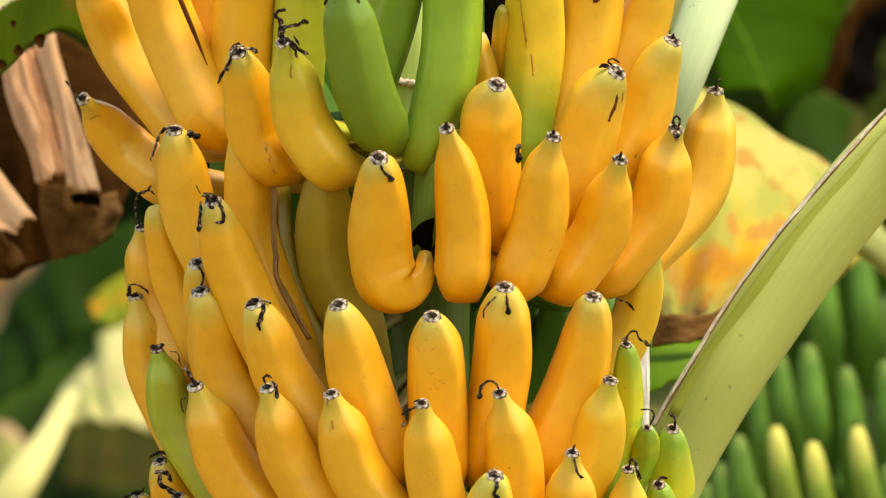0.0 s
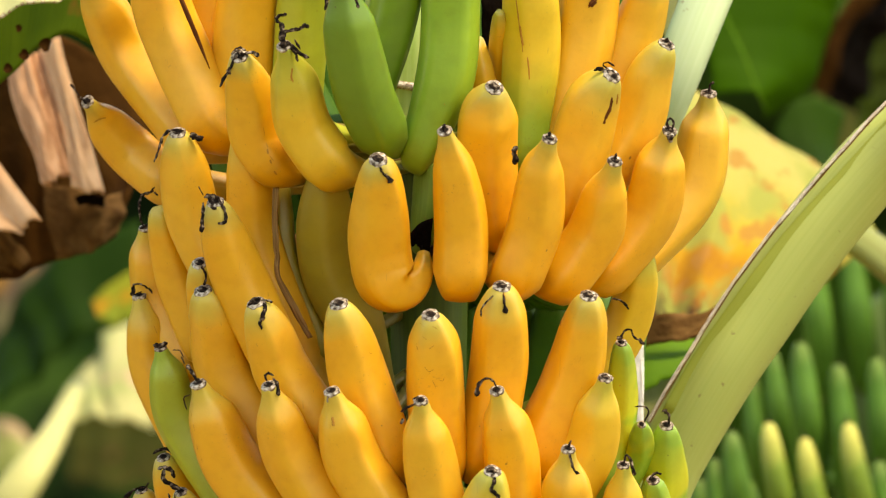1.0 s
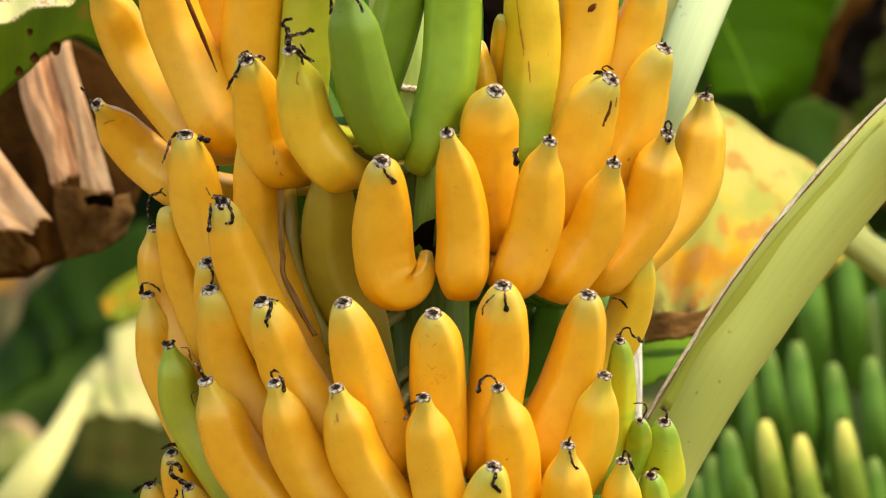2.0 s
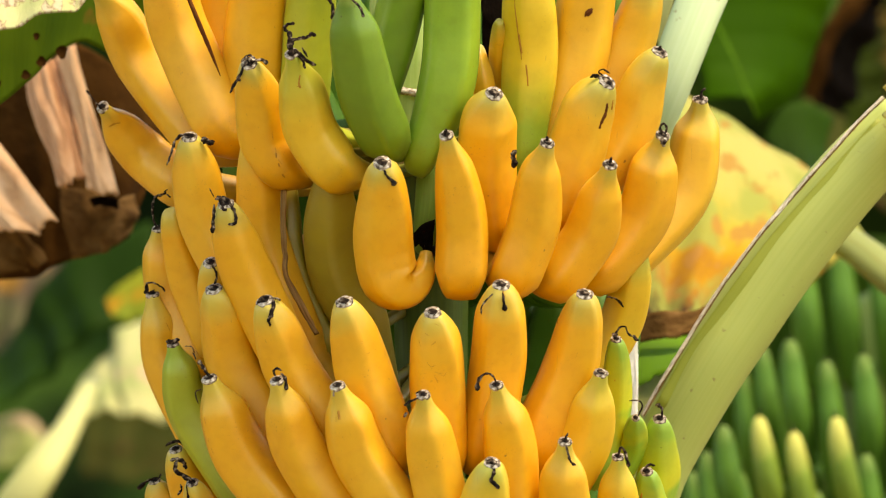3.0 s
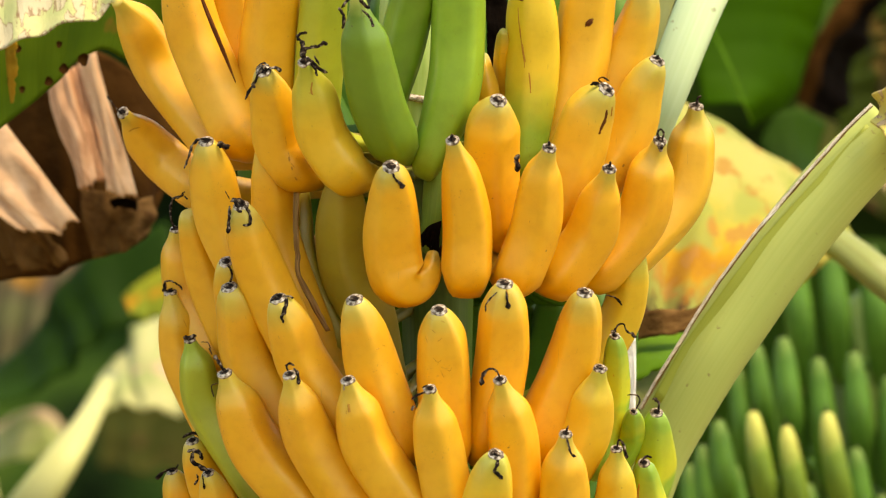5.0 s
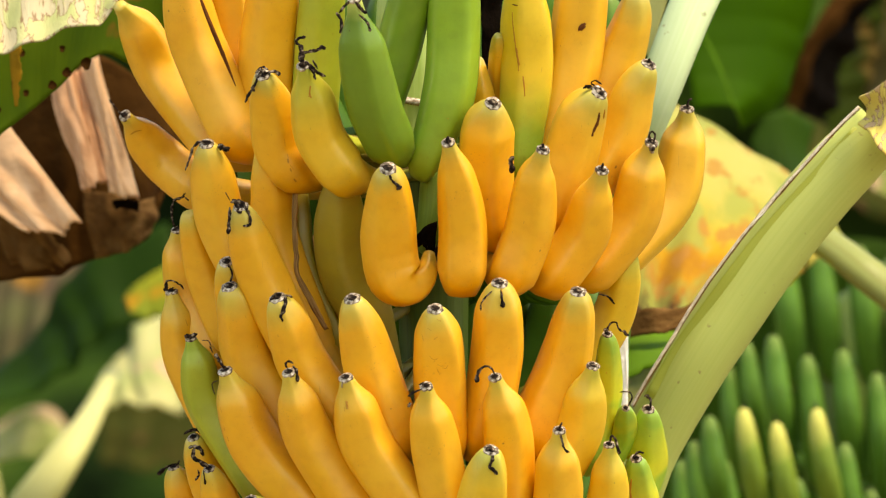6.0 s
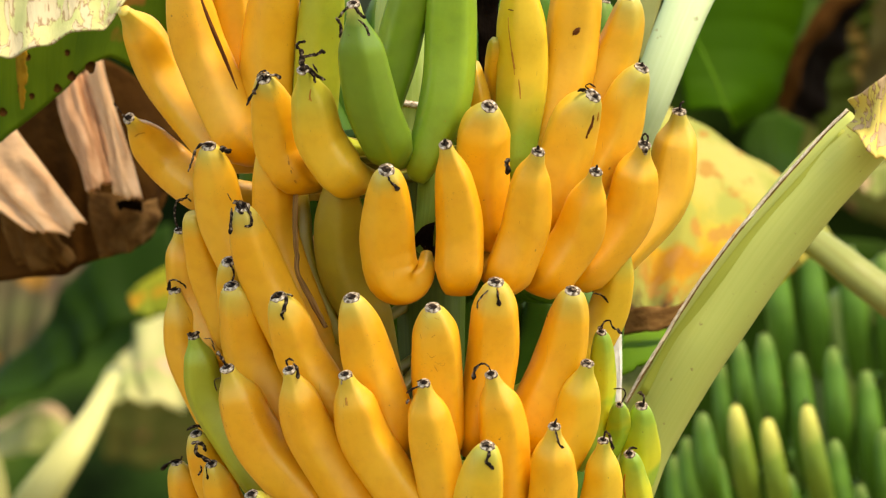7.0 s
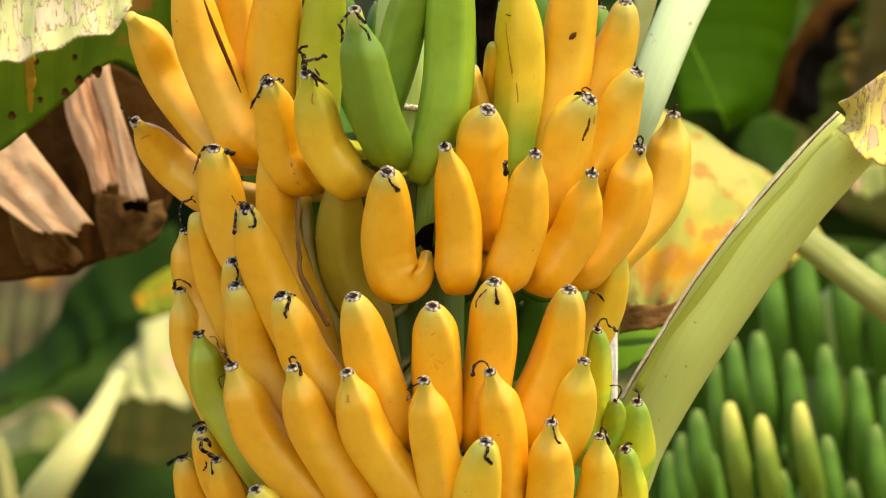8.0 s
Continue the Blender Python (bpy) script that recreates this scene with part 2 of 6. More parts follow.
def backdrop_material():
    m, nt, b = material("far_foliage", 0.9)
    b.inputs["Specular IOR Level"].default_value = 0.05
    col = ramp(nt, noise_tex(nt, 5, 4), [(0.38, (0.005, 0.012, 0.003)), (0.5, (0.018, 0.042, 0.007)), (0.62, (0.045, 0.09, 0.013)), (0.72, (0.10, 0.13, 0.025))])
    nt.links.new(col, b.inputs["Base Color"])
    bump(nt, b, noise_tex(nt, 12, 4), 0.8, 0.05)
    return m


BLACK, RIM = withered(), rim_material()
MARK = dry_material("dry_mark", (0.58, 0.30, 0.06), (0.46, 0.21, 0.04), (0.28, 0.12, 0.03), 0.02)
SPLIT = dry_material("split_peel", (0.22, 0.075, 0.022), (0.12, 0.04, 0.014), (0.05, 0.018, 0.008), 0.02)
# Stem green darkened: the deep shade between the fruits is in the colour.
PEDUNCLE_SHADED = stalk_material("fruit_stem_shaded_green", (0.09, 0.15, 0.02), (0.045, 0.08, 0.012))
NODE = stalk_material("stem_node_green", (0.20, 0.32, 0.05), (0.13, 0.23, 0.03))
CUSHION = stalk_material("stem_pale_green", (0.42, 0.54, 0.18), (0.28, 0.42, 0.09))
TRUNK = stalk_material("pseudostem", (0.06, 0.08, 0.025), (0.025, 0.028, 0.012), (0.03, 0.02, 0.012), 0.6)
STALK = stalk_material("leaf_stalk_green", (0.44, 0.485, 0.135), (0.39, 0.445, 0.112))
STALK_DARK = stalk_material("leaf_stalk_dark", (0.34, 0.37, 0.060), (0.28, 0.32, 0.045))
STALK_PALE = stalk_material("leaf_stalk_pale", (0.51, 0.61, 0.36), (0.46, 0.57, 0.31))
STALK_YELLOW = stalk_material("leaf_stalk_yellow", (0.50, 0.46, 0.19), (0.40, 0.40, 0.13), (0.54, 0.39, 0.22))
STALK_OLIVE = stalk_material("leaf_stalk_olive", (0.24, 0.28, 0.08), (0.20, 0.20, 0.05))
BRACT = dry_material("dry_bract", (0.44, 0.25, 0.09), (0.28, 0.15, 0.05), (0.09, 0.045, 0.02), hang=False)
EDGE = dry_material("dry_edge", (0.92, 0.88, 0.78), (0.80, 0.68, 0.52), (0.12, 0.06, 0.03), hang=False, run=45.0)
PAPER = dry_material("dry_paper", (0.92, 0.91, 0.88), (0.90, 0.88, 0.84), (0.84, 0.80, 0.75), hang=False)
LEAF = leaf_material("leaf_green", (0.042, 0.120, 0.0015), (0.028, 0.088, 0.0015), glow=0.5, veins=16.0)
# Raised brightness paints sunlight on a small blade; also the paler vein.
LEAF_BRIGHT = leaf_material("leaf_bright_green", (0.20, 0.38, 0.03), (0.15, 0.31, 0.025), glow=0.5)
LEAF_DYING = leaf_material("leaf_dying", (0.10, 0.115, 0.04), (0.075, 0.05, 0.03), (0.26, 0.13, 0.025), 0.55, 16.0, 0.2, 9.0, 14.0)
LEAF_MOTTLED = leaf_material("leaf_mottled", (0.17, 0.13, 0.030), (0.07, 0.045, 0.012), (0.34, 0.20, 0.10), 0.58, 30.0, 0.2, 6.0, 22.0)
# Darker than the leaf itself: shade from trees overhead is in this green.
LEAF_DARK_SHADED = leaf_material("leaf_dark_green_shaded", (0.022, 0.060, 0.003), (0.011, 0.032, 0.002), glow=0.25)
LEAF_SPOTTED = leaf_material("leaf_spotted", (0.155, 0.225, 0.012), (0.060, 0.120, 0.008), (0.26, 0.12, 0.02), 0.61, 22.0)
LEAF_RUST = leaf_material("leaf_rust", (0.36, 0.34, 0.03), (0.16, 0.20, 0.02), (0.46, 0.23, 0.02), 0.55, 30.0, 0.2, 6.0)
LEAF_BURNT = leaf_material("leaf_burnt", (0.52, 0.24, 0.02), (0.24, 0.17, 0.02), (0.05, 0.02, 0.01), 0.57, 70.0, 0.2, 6.0, 40.0)
LEAF_YELLOW = yellow_material()
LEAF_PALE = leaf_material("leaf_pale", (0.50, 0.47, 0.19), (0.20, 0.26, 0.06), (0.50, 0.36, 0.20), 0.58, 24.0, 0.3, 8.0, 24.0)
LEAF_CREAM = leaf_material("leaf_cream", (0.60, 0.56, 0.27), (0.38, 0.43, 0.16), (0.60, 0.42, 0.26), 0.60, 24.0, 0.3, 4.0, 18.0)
LEAF_DULL = leaf_material("leaf_dull", (0.13, 0.105, 0.025), (0.06, 0.075, 0.014), (0.19, 0.10, 0.04), 0.58, 24.0, 0.15, 4.0, 22.0)
# The background's shade is put into these two dark tones.
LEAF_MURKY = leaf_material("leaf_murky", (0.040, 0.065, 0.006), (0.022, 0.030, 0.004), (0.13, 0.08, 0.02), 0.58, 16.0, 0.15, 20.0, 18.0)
LEAF_SICK = blighted_material("leaf_blighted", (0.42, 0.40, 0.19), (0.33, 0.36, 0.14), (0.44, 0.35, 0.25), (20.0, 3.0), 0.8)
LEAF_TORN = blighted_material("leaf_torn", (0.64, 0.47, 0.11), (0.54, 0.44, 0.11), (0.44, 0.27, 0.20), (11.0, 3.6), 0.75)
# One dead leaf in several tones: pale ones paint sunlight on its folds.
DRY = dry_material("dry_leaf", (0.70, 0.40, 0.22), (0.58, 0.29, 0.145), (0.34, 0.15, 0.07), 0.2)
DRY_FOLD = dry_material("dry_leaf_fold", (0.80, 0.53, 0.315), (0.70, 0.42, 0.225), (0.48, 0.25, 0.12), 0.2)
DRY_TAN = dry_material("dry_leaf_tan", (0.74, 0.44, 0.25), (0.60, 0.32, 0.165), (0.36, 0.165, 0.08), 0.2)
# Darker tones: that leaf's shade put into colour; also brown edges and spots.
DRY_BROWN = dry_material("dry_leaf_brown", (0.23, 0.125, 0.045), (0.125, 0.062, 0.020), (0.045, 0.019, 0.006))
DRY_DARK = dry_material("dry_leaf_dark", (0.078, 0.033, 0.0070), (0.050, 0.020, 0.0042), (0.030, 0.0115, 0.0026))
# Near-black: deep shade put into the dead-leaf colour; also a dark bract.
DRY_BLACK_SHADE = dry_material("dry_leaf_black_shade", (0.006, 0.0035, 0.0018), (0.004, 0.0022, 0.0012), (0.002, 0.001, 0.0006))

# ---- builders ----
PLACE = {}


def thing(name, at, label, category, group="", kind=""):
    ob = new(name)
    ob.empty_display_size = 0.1
    ob.location = at
    PLACE[ob.name] = Vector(at)
    return tagged(ob, label, category, group, kind)


def part(name, verts, faces, mats, parent, label="", at=None, uvs=None, slots=None):
    """One mesh under a thing or a part; verts in world metres."""
    at = Vector(at if at is not None else verts[0])
    me = bpy.data.meshes.new(name)
    me.from_pydata([tuple(Vector(v) - at) for v in verts], [], faces)
    for m in mats if isinstance(mats, (list, tuple)) else (mats,):
        me.materials.append(m)
    if slots:
        me.polygons.foreach_set("material_index", slots)
    if uvs is not None:
        lay = me.uv_layers.new(name="UVMap")
        vi = np.empty(len(me.loops), dtype=np.int32)
        me.loops.foreach_get("vertex_index", vi)
        lay.data.foreach_set("uv", np.asarray(uvs, dtype=np.float32)[vi].ravel())
    me.polygons.foreach_set("use_smooth", [True] * len(me.polygons))
    me.update()
    ob = new(name, me)
    if parent is not None:
        ob.parent = parent
        ob.location = at - PLACE[parent.name]
    else:
        ob.location = at
    PLACE[ob.name] = at
    return tagged(ob, label) if label else ob


def catmull(points, n):
    p = [Vector(q) for q in points]
    p = [p[0] * 2 - p[1]] + p + [p[-1] * 2 - p[-2]]
    out = []
    segs = len(p) - 3
    for k in range(n):
        x = k / (n - 1) * segs
        i = min(int(x), segs - 1)
        t = x - i
        a, b, c, d = p[i:i + 4]
        out.append(0.5 * ((2 * b) + (c - a) * t + (2 * a - 5 * b + 4 * c - d) * t * t + (3 * b - a - 3 * c + d) * t ** 3))
    return out


def tube(points, radii, around=14, ridges=0.0, phase=0.0, flat=1.0, side=None, bumps=0.0):
    """Verts, faces and uvs of a closed tube along points; flat squeezes it across side."""
    verts, faces, uvs = [], [], []
    n = len(points)
    total = [0.0]
    for a, b in zip(points, points[1:]):
        total.append(total[-1] + (b - a).length)
    ref = Vector(side) if side else Vector((1, 0.13, 0.07))
    for i, (p, r) in enumerate(zip(points, radii)):
        d = (points[min(i + 1, n - 1)] - points[max(i - 1, 0)]).normalized()
        x = (ref - d * ref.dot(d)).normalized()
        ref = x
        y = d.cross(x)
        for k in range(around):
            a = 2 * math.pi * k / around
            q = r
            if ridges:
                w = (a + phase) % (0.4 * math.pi) - 0.2 * math.pi
                q *= 1 - ridges + ridges * 1.07 * math.cos(0.2 * math.pi) / math.cos(w)
            if bumps:
                q *= 1 + bumps * noise.noise(Vector((3 * math.cos(a), 3 * math.sin(a), i * 0.16 + phase * 9)))
            verts.append(p + x * (math.cos(a) * q) + y * (math.sin(a) * q * flat))
            uvs.append((k / around, total[i] / total[-1]))
    for i in range(n - 1):
        for k in range(around):
            j = (k + 1) % around
            faces.append((i * around + k, i * around + j, (i + 1) * around + j, (i + 1) * around + k))
    faces.append(tuple(range(around))[::-1])
    faces.append(tuple((n - 1) * around + k for k in range(around)))
    return verts, faces, uvs


def join(*pieces):
    """Several (verts, faces, uvs, slot) as one."""
    verts, faces, uvs, slots = [], [], [], []
    for v, f, u, s in pieces:
        o = len(verts)
        verts += v
        uvs += u
        faces += [tuple(i + o for i in q) for q in f]
        slots += [s] * len(f)
    return verts, faces, uvs, slots


def crooked(start, way, length, r0, rng, droop=0.0, n=9, wild=0.5):
    """A shrivelled thread that wanders from start."""
    p, d = Vector(start), Vector(way).normalized()
    pts, step = [p.copy()], length / (n - 1)
    for i in range(n - 1):
        d = (d + Vector((rng.uniform(-1, 1), rng.uniform(-1, 1), rng.uniform(-1, 1))) * wild + Vector((0, 0, -droop))).normalized()
        p = p + d * step
        pts.append(p.copy())
    pts = catmull(pts, n * 2)
    radii = [r0 * (1 - 0.5 * i / len(pts)) * rng.uniform(0.6, 1.25) for i in range(len(pts))]
    return tube(pts, radii, 6)


RNG = random.Random(7)


def smooth_table(xs, ys, x):
    """A curve through (xs, ys) that never overshoots."""
    h = [b - a for a, b in zip(xs, xs[1:])]
    d = [(b - a) / k for a, b, k in zip(ys, ys[1:], h)]
    m = [d[0]] + [0.0 if p * q <= 0 else 2 * p * q / (p + q) for p, q in zip(d, d[1:])] + [d[-1] * 0.5]
    i = min(max(sum(1 for q in xs if q <= x) - 1, 0), len(h) - 1)
    t = (x - xs[i]) / h[i]
    return ((2 * t ** 3 - 3 * t * t + 1) * ys[i] + (t ** 3 - 2 * t * t + t) * h[i] * m[i]
            + (3 * t * t - 2 * t ** 3) * ys[i + 1] + (t ** 3 - t * t) * h[i] * m[i + 1])


def fruit(parent, crown, axis, girth, mat, kind, label="", profile="fat", n=34, around=32, tail=()):
    """A banana along axis, from its tip over the shoulder and the belly to the base, with the half-width at the last three; its neck runs back to the crown, or along tail."""
    axis = [Vector(p) for p in axis]
    fine = catmull(axis, 121)
    run = [0.0]
    for a, b in zip(fine, fine[1:]):
        run.append(run[-1] + (b - a).length)
    at = [run[40 * k] / run[-1] for k in range(4)]
    r = max(girth)
    nip, neck = (0.25, 0.34) if profile == "neck" else (0.29, 0.48)
    xs = [0.0, at[1] * (0.28 if profile == "neck" else 0.15), at[1], at[2], 1.0]
    ys = [r * nip, r * neck, girth[0], girth[1], girth[2] * 0.985]
    pts, radii = [], []
    for i in range(n):
        s = (i / (n - 1)) ** 1.2
        k = float(np.interp(s * run[-1], run, range(121)))
        lo = min(int(k), 119)
        pts.append(fine[lo].lerp(fine[lo + 1], k - lo))
        radii.append(smooth_table(xs, ys, s))
    base = axis[-1]
    out = (fine[-1] - fine[-6]).normalized()
    c = Vector(crown)
    if tail:
        pts += catmull([base] + [p for p, q in tail], 19)[1:]
        radii += [float(np.interp(k / 18 * len(tail), range(len(tail) + 1), [girth[2]] + [q for p, q in tail])) for k in range(1, 19)]
    for i in range(1, 1 if tail else 11):
        s = i / 10
        a, b = base + out * r * 0.62, c + (base - c) * 0.45 + out * r * 0.4
        q = base * (1 - s) ** 3 + a * (3 * s * (1 - s) ** 2) + b * (3 * s * s * (1 - s)) + c * s ** 3
        pts.append(q)
        radii.append(girth[2] * (0.97 - 0.72 * min(1, s * 1.7) ** 1.4))
    radii = [radii[0]] + [(radii[i - 1] + 2 * radii[i] + radii[i + 1]) / 4 for i in range(1, len(radii) - 1)] + [radii[-1]]
    v, f, u = tube(pts, radii, around, 0.55, RNG.uniform(0, 6), bumps=0.016)
    cut_v = u[(n - 1) * around][1]
    u = [(a, b * 0.86 / cut_v if b <= cut_v else 0.86 + 0.14 * (b - cut_v) / (1 - cut_v)) for a, b in u]
    ob = part("banana", v, f, mat, parent, label, at=base, uvs=u)
    if kind == "-":
        return ob
    # the dried flower end
    ax = (pts[0] - pts[1]).normalized()
    r0 = radii[0]
    ring = [pts[0] + ax * h * r0 for h in (-0.30, -0.02, 0.16, 0.20, 0.06, -0.02)]
    rr = [r0 * k for k in (1.03, 1.07, 1.02, 0.90, 0.80, 0.76)]
    pieces = [(*tube(ring, rr, 16, 0.0, RNG.uniform(0, 6), bumps=0.14), 0)]
    core = [pts[0] + ax * h * r0 for h in (-0.05, 0.16, 0.46)]
    pieces.append((*tube(core, [r0 * 0.86, r0 * 0.66, r0 * 0.3], 9, bumps=0.5), 1))
    h = Vector((RNG.uniform(-0.6, 0.6), -0.5, -0.2))
    top = pts[0] + ax * r0 * 0.3
    if kind == "s":
        pieces.append((*crooked(top, ax + h * 0.3, r0 * 2.0, r0 * 0.32, RNG, 0.0, 6, 0.35), 1))
    v, f, u, s = join(*pieces)
    part("dried_flower_end", v, f, [BLACK if parent is not bunch else RIM, BLACK], ob, "shrivelled black flower remnant with pale dry rim", uvs=u, slots=s)
    return ob


def sheet(name, parent, edge_a, edge_b, mat, label="", n=40, m=16, ripple=0.002, waves=9.0, ragged=0.0, thick=0.0012, belly=0.0, seed=1.0):
    """A leaf blade lofted between two edges, with ribs across it, a ragged far edge and real thickness."""
    a, b = catmull(edge_a, n), catmull(edge_b, n)
    grid = []
    for i in range(n):
        s = i / (n - 1)
        row = []
        d = (a[min(i + 1, n - 1)] - a[max(i - 1, 0)]).normalized()
        nor = d.cross((b[i] - a[i])).normalized()
        tear = 1 + ragged * (noise.noise(Vector((s * 9, seed * 3, 0))) + 0.5 * noise.noise(Vector((s * 15, seed, 2))))
        for j in range(m):
            t = j / (m - 1)
            p = a[i] + (b[i] - a[i]) * (t * (1 + (tear - 1) * t))
            w = ripple * (math.sin(waves * 2 * math.pi * s + 2.0 * noise.noise(Vector((t * 2, s * 3, seed)))) * (0.3 + 0.7 * t)
                          + 1.2 * noise.noise(Vector((s * 5, t * 3, seed * 7))))
            row.append(p + nor * (w + belly * math.sin(math.pi * t)))
        grid.append(row)
    verts, uvs = [], []
    for side in (0, 1):
        for i in range(n):
            for j in range(m):
                i0, i1, j0, j1 = max(i - 1, 0), min(i + 1, n - 1), max(j - 1, 0), min(j + 1, m - 1)
                nor = (grid[i1][j] - grid[i0][j]).cross(grid[i][j1] - grid[i][j0]).normalized()
                verts.append(grid[i][j] + nor * thick * (0.5 - side))
                uvs.append((j / (m - 1), i / (n - 1)))
    faces, o = [], n * m
    for i in range(n - 1):
        for j in range(m - 1):
            q = (i * m + j, i * m + j + 1, (i + 1) * m + j + 1, (i + 1) * m + j)
            faces.append(q)
            faces.append(tuple(k + o for k in q[::-1]))
    loop = [j for j in range(m)] + [i * m + m - 1 for i in range(1, n)] + [(n - 1) * m + j for j in range(m - 2, -1, -1)] + [i * m for i in range(n - 2, 0, -1)]
    for k, l in zip(loop, loop[1:] + loop[:1]):
        faces.append((l, k, k + o, l + o))
    return part(name, verts, faces, mat, parent, label, uvs=uvs)


def stalk(name, parent, points, radii, mat, label="", flat=0.6, side=None, n=40, around=20):
    pts = catmull(points, n)
    ks = np.linspace(0, 1, len(radii))
    rr = [float(np.interp(i / (n - 1), ks, radii)) for i in range(n)]
    v, f, u = tube(pts, rr, around, 0.0, 0.3, flat, side, 0.04)
    return part(name, v, f, mat, parent, label, uvs=u)


# ---- ground and distance ----
def ground():
    n, s = 60, 60.0
    verts = [(s * (2 * i / n - 1) * abs(2 * i / n - 1), s * (2 * j / n - 1) * abs(2 * j / n - 1), 0) for i in range(n + 1) for j in range(n + 1)]
    verts = [(x, y, 0.04 * noise.noise(Vector((x * 1.5, y * 1.5, 0)))) for x, y, _ in verts]
    faces = [(i * (n + 1) + j, (i + 1) * (n + 1) + j, (i + 1) * (n + 1) + j + 1, i * (n + 1) + j + 1) for i in range(n) for j in range(n)]
    tagged(part("ground", verts, faces, ground_material(), None, "plantation soil under straw-coloured dry leaf litter", at=(0, 0, 0)), category="ground", kind="structure")


def backdrop():
    verts, faces, n, m = [], [], 60, 24
    for i in range(n + 1):
        a = math.radians(-75 + 150 * i / n)
        for j in range(m + 1):
            rr = 9.0 + 0.6 * noise.noise(Vector((a * 9, j * 0.5, 0)))
            verts.append((math.sin(a) * rr, math.cos(a) * rr, -0.1 + 3.4 * j / m + (0.5 * noise.noise(Vector((a * 20, 0, 5))) if j == m else 0)))
    for i in range(n):
        for j in range(m):
            faces.append((i * (m + 1) + j, (i + 1) * (m + 1) + j, (i + 1) * (m + 1) + j + 1, i * (m + 1) + j + 1))
    tagged(part("backdrop", verts, faces, backdrop_material(), None, "dark green plantation foliage in the distance", at=(0, 9, 0)), category="foliage", kind="structure")


ground()
backdrop()

# ---- the plant that carries the bunch ----
STEM_X, STEM_Y = -0.008, 0.165
plant = thing("banana_plant", (0.0, 0.50, 0), "banana plant with green leaf stalks and a fibrous trunk", "banana plant")
stalk("pseudostem", plant, [(0.0, 0.50, -0.05), (0.0, 0.50, 0.8), (0.0092, 0.4900, 1.5000), (0.0000, 0.4800, 2.0529)], [0.12, 0.10, 0.082, 0.05], TRUNK,
      "brown-green fibrous trunk of leaf sheaths", 1.0)
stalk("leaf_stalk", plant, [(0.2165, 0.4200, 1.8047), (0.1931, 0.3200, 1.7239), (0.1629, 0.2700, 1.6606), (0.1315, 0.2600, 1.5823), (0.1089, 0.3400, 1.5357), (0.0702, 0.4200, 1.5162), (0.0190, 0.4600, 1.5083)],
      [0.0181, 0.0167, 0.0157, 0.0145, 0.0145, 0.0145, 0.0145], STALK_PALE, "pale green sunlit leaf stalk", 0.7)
cut = stalk("cut_leaf_stalk", plant, [(0.0070, 0.4200, 1.1605), (0.0695, 0.3200, 1.2455), (0.1158, 0.2400, 1.3250), (0.1351, 0.2300, 1.3699), (0.1649, 0.2200, 1.4226), (0.1887, 0.2200, 1.4595), (0.2171, 0.2200, 1.5004), (0.2466, 0.2200, 1.5374), (0.2665, 0.2200, 1.5587), (0.2876, 0.2200, 1.5790)],
            [0.0280, 0.0258, 0.0228, 0.0224, 0.0228, 0.0243, 0.0250, 0.0246, 0.0243, 0.0221], STALK, "broad green leaf stalk with dry edge", 0.85, (0.85, 0.0, 0.5))
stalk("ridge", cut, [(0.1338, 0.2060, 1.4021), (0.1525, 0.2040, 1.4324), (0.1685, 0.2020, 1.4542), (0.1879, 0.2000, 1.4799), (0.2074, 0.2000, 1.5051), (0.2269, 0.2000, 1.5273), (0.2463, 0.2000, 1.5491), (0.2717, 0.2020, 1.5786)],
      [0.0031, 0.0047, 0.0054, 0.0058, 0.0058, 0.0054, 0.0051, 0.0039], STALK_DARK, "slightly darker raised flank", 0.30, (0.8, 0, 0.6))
EDGE_LINE = [(0.1224, 0.2000, 1.3970), (0.1348, 0.1970, 1.4186), (0.1463, 0.1970, 1.4371), (0.1587, 0.1970, 1.4575), (0.1749, 0.1970, 1.4817), (0.1972, 0.1970, 1.5114), (0.2165, 0.1970, 1.5341), (0.2358, 0.1970, 1.5560), (0.2550, 0.1970, 1.5776), (0.2720, 0.1970, 1.5941)]
sheet("dry_margin", cut, [Vector(p) + Vector((-0.0004, 0, 0.0004)) for p in EDGE_LINE], [Vector(p) + Vector((0.0009, -0.0005, -0.0006)) for p in EDGE_LINE], EDGE, "papery whitish dry edge", 160, 5, 0.0001, 20, 0.55, seed=3.0)
sheet("dry_margin", cut, [Vector(p) + Vector((0.0008, 0.001, -0.0006)) for p in EDGE_LINE], [Vector(p) + Vector((0.0016, 0.001, -0.0012)) for p in EDGE_LINE], BRACT, "dark brown line inside the dry edge", 160, 4, 0.0001, 20, 0.6, seed=8.0)
sheet("torn_blade", cut, [(0.2722, 0.1900, 1.6003), (0.2812, 0.1780, 1.6048), (0.2954, 0.1720, 1.6156), (0.3100, 0.1800, 1.6250), (0.3410, 0.2000, 1.6439)],
      [(0.2714, 0.1880, 1.5824), (0.2791, 0.1720, 1.5753), (0.2885, 0.1600, 1.5636), (0.3064, 0.1650, 1.5570), (0.3406, 0.1900, 1.5583)], LEAF_TORN, "torn yellowing remains of the leaf blade", 60, 24, 0.0016, 2, 0.07, 0.0015, 0.008)

# ---- the bunch ----
bunch = thing("banana_bunch", (STEM_X, 0.05, 1.10), "large bunch of ripe yellow bananas with some still green", "banana bunch")
cam.data.dof.focus_object = bunch
